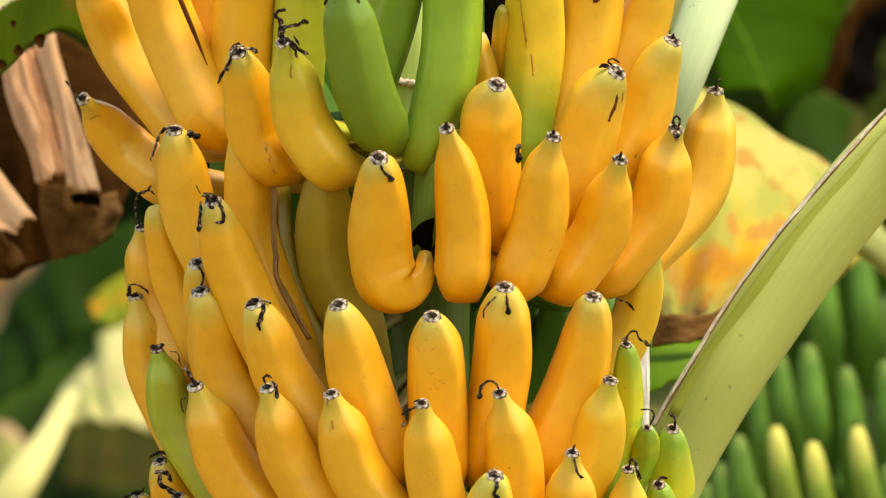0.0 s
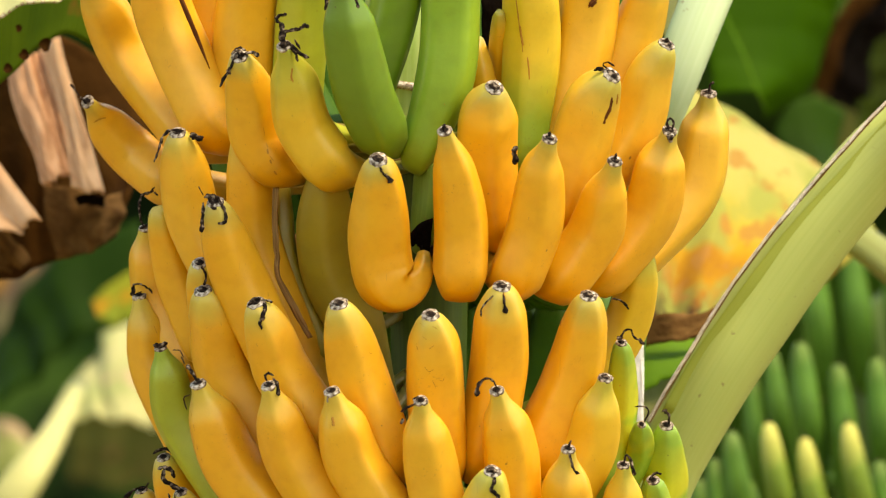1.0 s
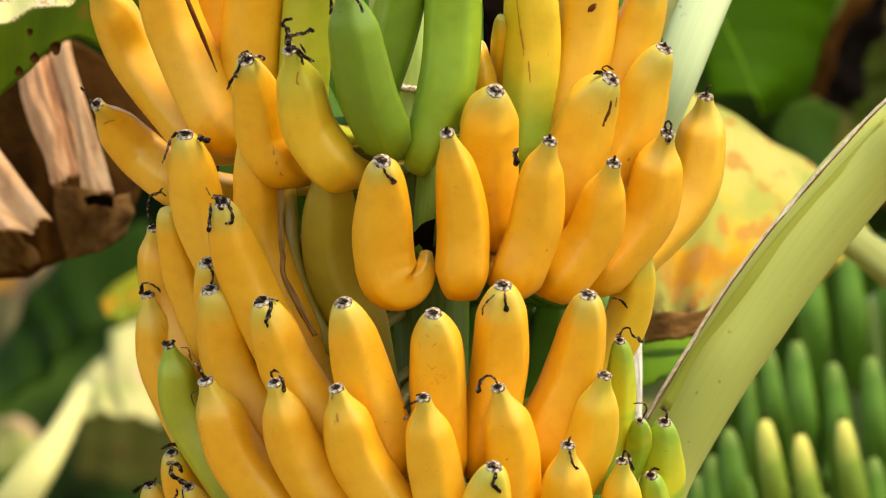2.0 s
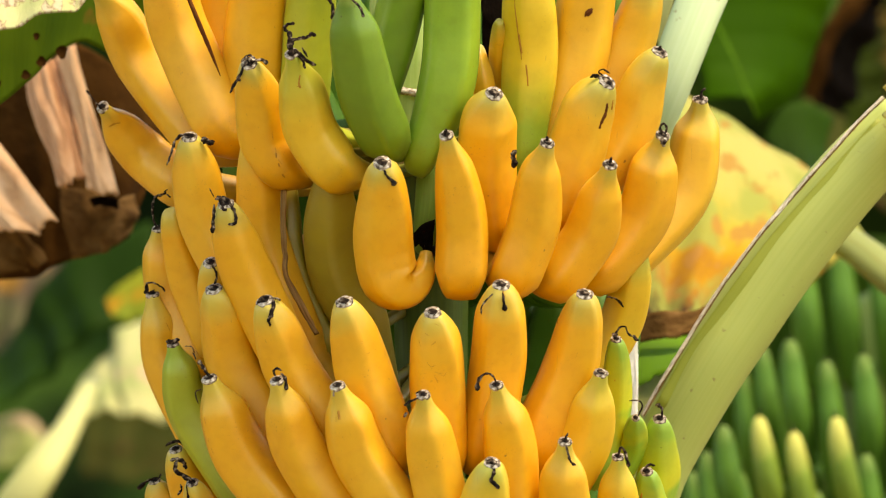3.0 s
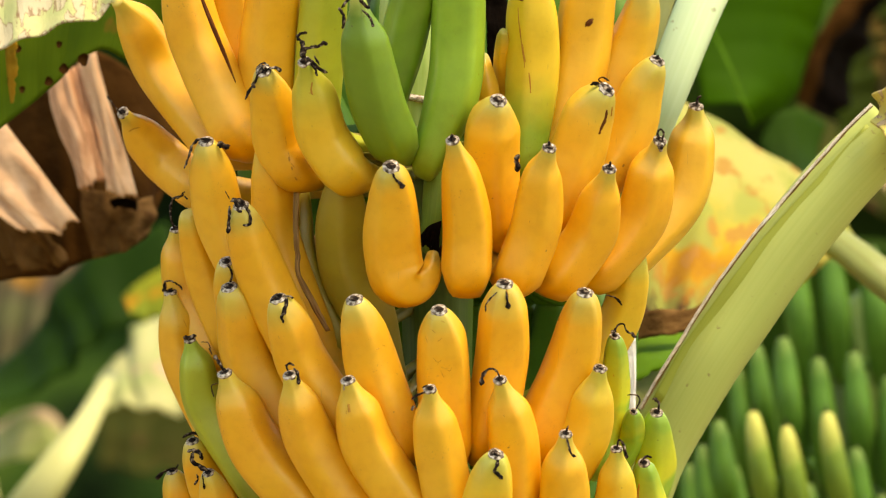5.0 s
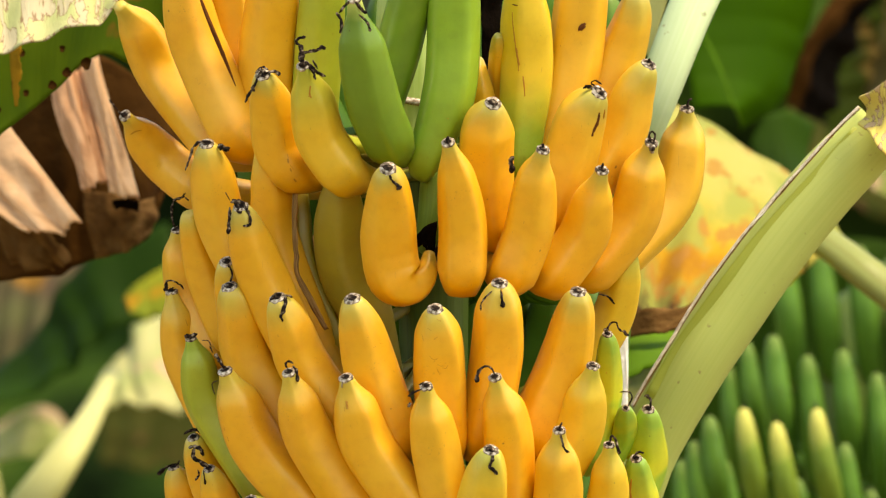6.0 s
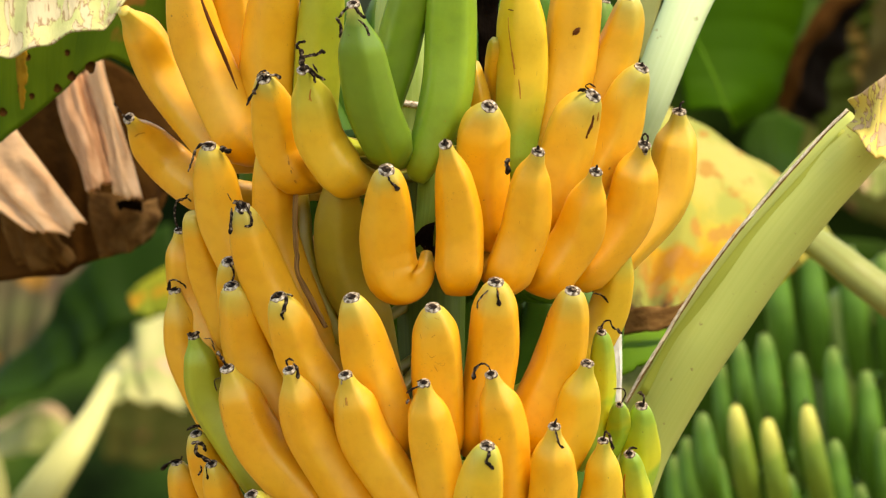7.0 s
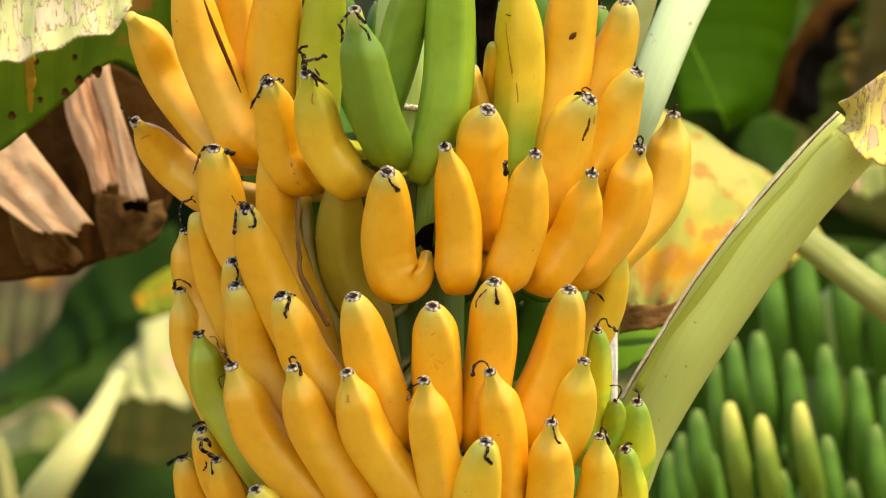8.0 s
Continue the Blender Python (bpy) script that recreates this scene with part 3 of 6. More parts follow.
stalk("fruit_stem", bunch, [(STEM_X, STEM_Y, 1.12), (STEM_X, STEM_Y, 1.4), (STEM_X - 0.002, STEM_Y, 1.6), (STEM_X, STEM_Y + 0.03, 1.85), (0.0000, 0.3200, 2.0106), (0.0000, 0.4600, 2.0269)],
      [0.016, 0.022, 0.026, 0.028, 0.03, 0.03], PEDUNCLE_SHADED, "thick ribbed green fruit stem", 1.0)


FRUITS = []


def banana(tip, shoulder, belly, base, girth, mat, kind, label="", profile="fat", tail=()):
    crown = (STEM_X + (base[0] - STEM_X) * 0.07, STEM_Y + (base[1] - STEM_Y) * 0.07, base[2] + CROWN_UP)
    ob = fruit(bunch, crown, (tip, shoulder, belly, base), girth, mat, kind, label, profile=profile, tail=tail)
    FRUITS.append(ob)
    return ob


def thread(points, r, label="dried black thread", mat=None):
    pts = catmull(points, 5 * len(points))
    rough, taper = (0.15, 0.9) if mat else (0.6, 0.0)
    rr = [r * (1.0 - rough / 2 + rough * noise.noise(Vector((i * 0.9, points[0][0] * 400, 0)))) * (1 - taper + taper * math.sin(math.pi * (i + 0.5) / len(pts))) for i in range(len(pts))]
    v, f, u = tube(pts, rr, 7)
    part("dried_thread", v, f, mat or BLACK, bunch, label, uvs=u)


GREENISH = "unripe green banana"
TURNING = "half-ripe banana turning from green to yellow"

# first tier
CROWN_UP = -0.012
banana((-0.2148, 0.1443, 1.6599), (-0.2018, 0.1614, 1.6440), (-0.1857, 0.1725, 1.6138), (-0.1499, 0.1439, 1.5677), (0.0141, 0.0173, 0.0169), RIPE, "-", profile="neck")
banana((-0.1761, 0.0833, 1.6996), (-0.1668, 0.0976, 1.6473), (-0.1552, 0.0983, 1.6158), (-0.1365, 0.0890, 1.5744), (0.0182, 0.0189, 0.0182), RIPE, "-")
banana((-0.1458, 0.0960, 1.7125), (-0.1419, 0.1173, 1.6617), (-0.1370, 0.1244, 1.6267), (-0.1211, 0.1243, 1.5817), (0.0158, 0.0165, 0.0162), SUNNY, "-")
banana((-0.1044, 0.0553, 1.7117), (-0.1134, 0.0833, 1.6542), (-0.1166, 0.0934, 1.6193), (-0.1163, 0.0989, 1.5738), (0.0182, 0.0189, 0.0182), RIPE, "-")
banana((-0.0746, 0.0451, 1.7115), (-0.0811, 0.0715, 1.6540), (-0.0835, 0.0814, 1.6192), (-0.0863, 0.0873, 1.5776), (0.0157, 0.0161, 0.0158), LIME, "-")
banana((-0.0595, -0.0322, 1.6615), (-0.0550, -0.0166, 1.6319), (-0.0474, 0.0039, 1.5957), (-0.0374, 0.0196, 1.5705), (0.0159, 0.0182, 0.0177), GREEN, "o", label=GREENISH, profile="neck")
banana((-0.0111, 0.0175, 1.7034), (-0.0229, 0.0398, 1.6606), (-0.0317, 0.0518, 1.6259), (-0.0439, 0.0591, 1.5868), (0.0146, 0.0154, 0.0147), GREEN, "-", label=GREENISH)
banana((0.0041, 0.0036, 1.7378), (0.0047, 0.0321, 1.6521), (0.0013, 0.0404, 1.6010), (-0.0136, 0.0435, 1.5589), (0.0178, 0.0180, 0.0125), GREEN_PALE, "-", label=GREENISH)
banana((0.0336, 0.0510, 1.6392), (0.0340, 0.0700, 1.6209), (0.0352, 0.0850, 1.6036), (0.0370, 0.0915, 1.5774), (0.0065, 0.0077, 0.0085), SUNNY, "-")
banana((0.0499, 0.0343, 1.6846), (0.0525, 0.0554, 1.6435), (0.0529, 0.0661, 1.6122), (0.0478, 0.0740, 1.5598), (0.0175, 0.0178, 0.0147), TURN, "-")
banana((0.0946, 0.0536, 1.7158), (0.0868, 0.0752, 1.6543), (0.0821, 0.0830, 1.6159), (0.0678, 0.0867, 1.5543), (0.0182, 0.0189, 0.0175), SUNNY, "-")
banana((0.1243, 0.0778, 1.6680), (0.1209, 0.0875, 1.6475), (0.1113, 0.0975, 1.6196), (0.0872, 0.1033, 1.5544), (0.0133, 0.0165, 0.0161), SUNNY, "o")

# second tier
CROWN_UP = 0.0
banana((-0.2112, 0.1602, 1.5875), (-0.1986, 0.1825, 1.5722), (-0.1817, 0.1876, 1.5552), (-0.1622, 0.1684, 1.5389), (0.0138, 0.0159, 0.0159), RIPE, "o", profile="neck")
banana((-0.1188, 0.0122, 1.6127), (-0.1138, 0.0320, 1.5924), (-0.1100, 0.0444, 1.5681), (-0.1013, 0.0462, 1.5525), (0.0153, 0.0169, 0.0164), WARM, "o")
banana((-0.0925, -0.0131, 1.6184), (-0.0871, 0.0054, 1.5974), (-0.0823, 0.0183, 1.5725), (-0.0687, 0.0218, 1.5510), (0.0146, 0.0172, 0.0174), TIPPED, "o", profile="neck")
banana((-0.1560, 0.0596, 1.5682), (-0.1516, 0.0749, 1.5448), (-0.1461, 0.0845, 1.5176), (-0.1335, 0.0847, 1.4896), (0.0157, 0.0170, 0.0168), RIPE, "o")
CROWN_UP = -0.10
banana((-0.1330, 0.0167, 1.5272), (-0.1279, 0.0306, 1.5043), (-0.1175, 0.0411, 1.4774), (-0.1001, 0.0440, 1.4408), (0.0150, 0.0171, 0.0171), WARM, "o")
banana((-0.1178, 0.0501, 1.5706), (-0.1137, 0.0647, 1.5386), (-0.1110, 0.0743, 1.5071), (-0.0882, 0.0795, 1.4424), (0.0147, 0.0154, 0.0158), RIPE, "-")
CROWN_UP = -0.10
banana((-0.0685, 0.0386, 1.5542), (-0.0686, 0.0628, 1.5142), (-0.0648, 0.0727, 1.4862), (-0.0515, 0.0769, 1.4582), (0.0182, 0.0189, 0.0182), OLIVE_SHADED, "-")
CROWN_UP = 0.045
banana((-0.0375, -0.0261, 1.5518), (-0.0365, -0.0077, 1.5314), (-0.0366, 0.0082, 1.5057), (-0.0350, 0.0136, 1.4895), (0.0156, 0.0189, 0.0191), HOOKED, "o",
       tail=(((-0.0322, 0.0150, 1.4815), 0.0189), ((-0.0272, 0.0165, 1.4775), 0.0168), ((-0.0208, 0.0180, 1.4775), 0.0135), ((-0.0150, 0.0190, 1.4815), 0.0098), ((-0.0118, 0.0210, 1.4880), 0.0066), ((-0.0112, 0.0260, 1.4975), 0.0036)))
banana((0.0012, -0.0302, 1.5688), (0.0064, -0.0133, 1.5471), (0.0110, 0.0035, 1.5142), (0.0104, 0.0102, 1.4843), (0.0125, 0.0162, 0.0170), WARM, "o", profile="neck")
banana((0.0304, 0.0034, 1.5941), (0.0263, 0.0202, 1.5761), (0.0256, 0.0347, 1.5491), (0.0295, 0.0433, 1.5125), (0.0181, 0.0185, 0.0150), WARM, "o")
banana((0.0626, -0.0148, 1.5641), (0.0575, 0.0003, 1.5448), (0.0535, 0.0158, 1.5142), (0.0427, 0.0221, 1.4843), (0.0135, 0.0169, 0.0172), WARM, "o", profile="neck")
banana((0.0991, 0.0313, 1.6017), (0.0874, 0.0455, 1.5848), (0.0798, 0.0565, 1.5597), (0.0645, 0.0627, 1.5196), (0.0171, 0.0189, 0.0171), SUNNY, "o")
banana((0.1010, 0.0114, 1.5511), (0.0956, 0.0266, 1.5324), (0.0891, 0.0384, 1.5091), (0.0707, 0.0421, 1.4829), (0.0139, 0.0171, 0.0173), WARM, "o", profile="neck")
banana((0.1319, 0.0639, 1.6203), (0.1222, 0.0746, 1.6019), (0.1143, 0.0833, 1.5767), (0.0920, 0.0858, 1.5389), (0.0143, 0.0172, 0.0168), SUNNY, "o")
banana((0.1335, 0.0496, 1.5692), (0.1281, 0.0621, 1.5500), (0.1206, 0.0724, 1.5193), (0.0954, 0.0715, 1.4871), (0.0154, 0.0177, 0.0171), WARM, "o", profile="neck")
banana((0.1576, 0.1188, 1.5918), (0.1560, 0.1283, 1.5708), (0.1470, 0.1335, 1.5321), (0.1142, 0.1221, 1.4948), (0.0148, 0.0179, 0.0170), SUNNY, "o", profile="neck")

# third tier
banana((-0.1762, 0.1244, 1.5123), (-0.1746, 0.1328, 1.4948), (-0.1680, 0.1384, 1.4677), (-0.1520, 0.1314, 1.4350), (0.0120, 0.0150, 0.0155), RIPE, "o", profile="neck")
banana((-0.1680, 0.0943, 1.5235), (-0.1633, 0.1065, 1.5036), (-0.1550, 0.1162, 1.4790), (-0.1406, 0.1186, 1.4439), (0.0112, 0.0148, 0.0151), RIPE, "-")
banana((-0.1428, 0.0487, 1.4914), (-0.1388, 0.0618, 1.4756), (-0.1319, 0.0740, 1.4529), (-0.1158, 0.0772, 1.4224), (0.0133, 0.0159, 0.0161), RIPE, "o")
banana((-0.1797, 0.1236, 1.4719), (-0.1759, 0.1299, 1.4536), (-0.1679, 0.1351, 1.4226), (-0.1327, 0.1199, 1.3557), (0.0116, 0.0150, 0.0162), RIPE, "o", profile="neck")
banana((-0.1408, 0.0358, 1.4753), (-0.1344, 0.0488, 1.4554), (-0.1275, 0.0596, 1.4285), (-0.1012, 0.0606, 1.3849), (0.0147, 0.0176, 0.0178), RIPE, "o")
banana((-0.1094, 0.0001, 1.4682), (-0.1019, 0.0113, 1.4508), (-0.0919, 0.0230, 1.4250), (-0.0626, 0.0302, 1.3825), (0.0149, 0.0177, 0.0181), RIPE, "o")
banana((-0.0607, -0.0225, 1.4676), (-0.0555, -0.0093, 1.4482), (-0.0490, 0.0039, 1.4220), (-0.0330, 0.0147, 1.3768), (0.0153, 0.0182, 0.0184), RIPE, "o")
banana((-0.0070, -0.0268, 1.4611), (-0.0049, -0.0119, 1.4413), (-0.0038, 0.0032, 1.4134), (-0.0013, 0.0132, 1.3741), (0.0160, 0.0175, 0.0170), RIPE, "o")
banana((0.0346, -0.0156, 1.4778), (0.0343, -0.0031, 1.4587), (0.0330, 0.0122, 1.4273), (0.0244, 0.0235, 1.3764), (0.0160, 0.0179, 0.0177), RIPE, "o")
banana((0.0854, 0.0007, 1.4722), (0.0827, 0.0141, 1.4510), (0.0756, 0.0271, 1.4217), (0.0544, 0.0337, 1.3777), (0.0146, 0.0178, 0.0178), WARM, "o")
CROWN_UP = -0.03
banana((0.1192, 0.0750, 1.4987), (0.1152, 0.0900, 1.4759), (0.1084, 0.1000, 1.4541), (0.0902, 0.1060, 1.4218), (0.0127, 0.0143, 0.0147), PALE, "-")
CROWN_UP = 0.045
banana((-0.1666, 0.0810, 1.4416), (-0.1625, 0.0888, 1.4258), (-0.1553, 0.0977, 1.3963), (-0.1208, 0.0925, 1.3431), (0.0112, 0.0140, 0.0144), LIME, "o", label=TURNING, profile="neck")
banana((0.1049, 0.0386, 1.4446), (0.1054, 0.0518, 1.4271), (0.1035, 0.0659, 1.4008), (0.0952, 0.0743, 1.3626), (0.0087, 0.0108, 0.0112), HALF, "o", label=TURNING)

# fourth tier
banana((-0.1433, 0.0199, 1.4208), (-0.1361, 0.0289, 1.4019), (-0.1216, 0.0390, 1.3694), (-0.0814, 0.0390, 1.3241), (0.0150, 0.0188, 0.0192), RIPE, "o", profile="neck")
banana((-0.1016, -0.0138, 1.4200), (-0.0958, -0.0025, 1.4016), (-0.0868, 0.0090, 1.3764), (-0.0566, 0.0176, 1.3284), (0.0139, 0.0174, 0.0181), RIPE, "o", profile="neck")
banana((-0.0647, -0.0313, 1.4168), (-0.0589, -0.0191, 1.3976), (-0.0506, -0.0063, 1.3711), (-0.0190, 0.0048, 1.3255), (0.0146, 0.0180, 0.0184), RIPE, "o", profile="neck")
banana((-0.0128, -0.0409, 1.4114), (-0.0103, -0.0270, 1.3922), (-0.0065, -0.0134, 1.3678), (0.0022, -0.0008, 1.3225), (0.0142, 0.0166, 0.0168), RIPE, "o", profile="neck")
banana((0.0315, -0.0308, 1.4172), (0.0364, -0.0164, 1.3977), (0.0400, -0.0020, 1.3712), (0.0408, 0.0101, 1.3241), (0.0142, 0.0167, 0.0167), RIPE, "o", profile="neck")
banana((0.0952, 0.0029, 1.4243), (0.0912, 0.0155, 1.4058), (0.0847, 0.0279, 1.3799), (0.0618, 0.0346, 1.3394), (0.0136, 0.0169, 0.0169), PALE, "o", profile="neck")
banana((-0.1651, 0.1010, 1.3766), (-0.1607, 0.1095, 1.3624), (-0.1527, 0.1171, 1.3413), (-0.1326, 0.1141, 1.3034), (0.0119, 0.0141, 0.0140), RIPE, "o")
banana((-0.1786, 0.1321, 1.3565), (-0.1748, 0.1377, 1.3434), (-0.1689, 0.1425, 1.3225), (-0.1484, 0.1365, 1.2839), (0.0102, 0.0120, 0.0123), RIPE, "o")
banana((-0.1542, 0.0548, 1.3569), (-0.1498, 0.0659, 1.3428), (-0.1437, 0.0771, 1.3216), (-0.1286, 0.0812, 1.2848), (0.0112, 0.0129, 0.0130), RIPE, "o")
banana((-0.1269, -0.0006, 1.3373), (-0.1198, 0.0110, 1.3228), (-0.1108, 0.0225, 1.3018), (-0.0935, 0.0287, 1.2703), (0.0139, 0.0153, 0.0153), PALE, "o")
banana((0.0288, -0.0455, 1.3703), (0.0261, -0.0321, 1.3529), (0.0230, -0.0187, 1.3298), (0.0193, -0.0063, 1.2862), (0.0145, 0.0170, 0.0170), PALE, "o")
banana((0.0731, -0.0261, 1.3830), (0.0722, -0.0126, 1.3630), (0.0723, -0.0002, 1.3389), (0.0638, 0.0120, 1.2859), (0.0146, 0.0165, 0.0165), RIPE, "o", profile="neck")
banana((0.1057, 0.0093, 1.3732), (0.1055, 0.0212, 1.3560), (0.1039, 0.0324, 1.3346), (0.0905, 0.0431, 1.2856), (0.0118, 0.0143, 0.0146), PALE, "o", profile="neck")
banana((0.1235, 0.0399, 1.3638), (0.1254, 0.0538, 1.3482), (0.1267, 0.0670, 1.3274), (0.1139, 0.0750, 1.2849), (0.0098, 0.0128, 0.0128), HALF, "o", label=TURNING)
banana((0.1317, 0.0584, 1.3957), (0.1309, 0.0717, 1.3794), (0.1300, 0.0844, 1.3569), (0.1140, 0.0897, 1.3154), (0.0119, 0.0140, 0.0140), HALF, "o", label=TURNING)
banana((0.1169, 0.0435, 1.3965), (0.1167, 0.0553, 1.3887), (0.1151, 0.0682, 1.3773), (0.1044, 0.0780, 1.3580), (0.0077, 0.0086, 0.0087), HALF, "o", label=TURNING)

banana((0.0204, 0.0750, 1.6248), (0.0218, 0.0700, 1.6150), (0.0239, 0.0700, 1.6017), (0.0275, 0.0800, 1.5826), (0.0054, 0.0073, 0.0073), SUNNY, "-")
banana((-0.0950, 0.0850, 1.5492), (-0.0936, 0.0800, 1.5211), (-0.0900, 0.0800, 1.4896), (-0.0707, 0.0850, 1.4406), (0.0058, 0.0065, 0.0077), OLIVE_SHADED, "-")
thread([(-0.1637, 0.0620, 1.6734), (-0.1576, 0.0640, 1.6562), (-0.1503, 0.0670, 1.6381), (-0.1435, 0.0730, 1.6216), (-0.1374, 0.0800, 1.6062)], 0.0017, "dark brown split along the peel", SPLIT)
sheet("bract_strip", bunch, [(-0.0999, 0.0500, 1.5371), (-0.1002, 0.0450, 1.5141), (-0.0988, 0.0450, 1.4966), (-0.0981, 0.0450, 1.4834), (-0.0897, 0.0500, 1.4653), (-0.0793, 0.0550, 1.4471)], [(-0.0964, 0.0500, 1.5371), (-0.0971, 0.0450, 1.5141), (-0.0960, 0.0450, 1.4967), (-0.0953, 0.0450, 1.4841), (-0.0862, 0.0500, 1.4673), (-0.0768, 0.0550, 1.4478)], BRACT, "withered brown bract strip", 50, 5, 0.0010, 4, 0.2)
sheet("bract_strip", bunch, [(-0.0881, 0.1000, 1.5072), (-0.0867, 0.1000, 1.4896), (-0.0825, 0.1000, 1.4721)], [(-0.0825, 0.1000, 1.5142), (-0.0835, 0.1000, 1.4896), (-0.0811, 0.1000, 1.4721)], DRY_FOLD, "pinkish dry bract strip", 20, 5, 0.0006, 2, 0.1)
# Black sheet added as the shade of the hollow between two fruits.
sheet("bract_scrap", bunch, [(-0.0189, 0.0460, 1.5088), (-0.0144, 0.0440, 1.5141), (-0.0106, 0.0440, 1.5163), (-0.0060, 0.0460, 1.5179)], [(-0.0182, 0.0460, 1.5012), (-0.0151, 0.0440, 1.5027), (-0.0113, 0.0430, 1.5000), (-0.0083, 0.0460, 1.4989)], DRY_BLACK_SHADE, "black sheet painted as shade in the hollow between the fruits", 16, 8, 0.0010, 2, 0.3)
thread([(-0.0131, 0.0500, 1.5019), (-0.0092, 0.0500, 1.4988), (-0.0047, 0.0500, 1.5004), (-0.0077, 0.0500, 1.4957)], 0.0027)
sheet("dry_bract", bunch, [(0.0211, 0.1400, 1.6938), (0.0226, 0.1400, 1.6473), (0.0256, 0.1400, 1.6048)], [(0.0389, 0.1500, 1.6940), (0.0366, 0.1500, 1.6474), (0.0327, 0.1500, 1.6049)], DRY_BLACK_SHADE, "dark dry bract beside the stem", 20, 6, 0.003, 2, 0.2)
stalk("stem_swelling", bunch, [(-0.0238, 0.1650, 1.5430), (-0.0230, 0.1600, 1.5778), (-0.0222, 0.1600, 1.6127), (-0.0199, 0.1650, 1.6554), (-0.0169, 0.1700, 1.7020)], [0.014, 0.024, 0.026, 0.026, 0.024], CUSHION, "pale green swelling of the fruit stem", 1.0)
v, f, u = tube([Vector(((-0.0226, 0.1600, 1.5988)[0] + 0.0262 * math.cos(a), 0.160 + 0.0262 * math.sin(a), (-0.0226, 0.1600, 1.5988)[2] + 0.002 * math.sin(a) - 0.0045 * math.cos(a))) for a in np.linspace(0, 2 * math.pi, 25)], [0.0026] * 25, 9, bumps=0.4)
stalk("stem_node", bunch, [(-0.0061, 0.0850, 1.5659), (-0.0077, 0.0780, 1.5388), (-0.0107, 0.0800, 1.5158), (-0.0131, 0.1000, 1.5004)], [0.0092, 0.0099, 0.0084, 0.0054], NODE, "green lump where the fruits join the stem", 1.0)
part("bract_scar", v, f, RIM, bunch, "brown ring scar on the stem", uvs=u)

sheet("dry_sheath", plant, [(0.1100, 0.2100, 1.4538), (0.1115, 0.2100, 1.4227), (0.1131, 0.2100, 1.3915)], [(0.1200, 0.2100, 1.4538), (0.1204, 0.2100, 1.4227), (0.1200, 0.2100, 1.3915)], PAPER, "white papery dry sheath strip", 20, 5, 0.0002, 2, 0.0)



def scar(ob, points, r, mat):
    """A thin dry mark that lies on the front of the peel."""
    skin = BVHTree.FromPolygons([v.co + PLACE[ob.name] for v in ob.data.vertices], [p.vertices for p in ob.data.polygons])
    laid = []
    for p in points:
        hit = skin.ray_cast(Vector((p[0], -1.0, p[2])), Vector((0, 1, 0)))[0]
        if hit is not None:
            laid.append(hit + Vector((0, -0.15 * r, 0)))
    if len(laid) < 2:
        return
    pts = catmull(laid, 4 * len(laid))
    rr = [r * (0.55 + 0.45 * math.sin(math.pi * (i + 0.6) / (len(pts) + 0.2))) * (1 + 0.5 * noise.noise(Vector((i * 1.3, points[0][0] * 500, 1)))) for i in range(len(pts))]
    v, f, u = tube(pts, rr, 7, flat=0.22, side=(1, 0, 0), bumps=0.3)
    part("scar", v, f, mat, ob, "brown dry mark on the peel", uvs=u)


scar(FRUITS[9], [(0.0430, 0.0387, 1.6539), (0.0434, 0.0411, 1.6463), (0.0445, 0.0430, 1.6386), (0.0453, 0.0449, 1.6309), (0.0465, 0.0464, 1.6233), (0.0472, 0.0481, 1.6156)], 0.00061, MARK)
scar(FRUITS[9], [(0.0457, 0.0446, 1.6309), (0.0465, 0.0458, 1.6252), (0.0476, 0.0469, 1.6194)], 0.00099, MARK)
scar(FRUITS[9], [(0.0499, 0.0480, 1.6125), (0.0507, 0.0497, 1.6060), (0.0511, 0.0511, 1.5995)], 0.00054, MARK)
scar(FRUITS[9], [(0.0433, 0.0367, 1.6589), (0.0464, 0.0344, 1.6581)], 0.00134, SPLIT)
scar(FRUITS[10], [(0.0872, 0.0559, 1.6457), (0.0884, 0.0558, 1.6445), (0.0896, 0.0557, 1.6433)], 0.00306, SPLIT)
scar(FRUITS[23], [(0.0993, 0.0332, 1.5886), (0.0982, 0.0342, 1.5829), (0.0959, 0.0349, 1.5779), (0.0944, 0.0365, 1.5733)], 0.00134, SPLIT)
scar(FRUITS[23], [(0.1028, 0.0355, 1.5906), (0.1020, 0.0362, 1.5848)], 0.00077, MARK)
scar(FRUITS[0], [(-0.2128, 0.1545, 1.6301), (-0.2112, 0.1548, 1.6274), (-0.2105, 0.1552, 1.6258)], 0.00115, SPLIT)
scar(FRUITS[43], [(-0.0643, -0.0320, 1.4019), (-0.0639, -0.0316, 1.3988), (-0.0635, -0.0313, 1.3965)], 0.00096, MARK)
scar(FRUITS[13], [(-0.1028, 0.0281, 1.5587), (-0.1024, 0.0286, 1.5556)], 0.00061, MARK)
scar(FRUITS[13], [(-0.1013, 0.0295, 1.5522), (-0.1005, 0.0303, 1.5499)], 0.00054, MARK)
scar(FRUITS[13], [(-0.0990, 0.0320, 1.5456), (-0.0975, 0.0335, 1.5434)], 0.00057, MARK)
scar(FRUITS[14], [(-0.0877, -0.0128, 1.6055), (-0.0884, -0.0122, 1.6005), (-0.0873, -0.0113, 1.5975)], 0.00061, MARK)
scar(FRUITS[37], [(0.0673, 0.0093, 1.4621), (0.0696, 0.0093, 1.4575), (0.0689, 0.0100, 1.4544)], 0.00069, MARK)
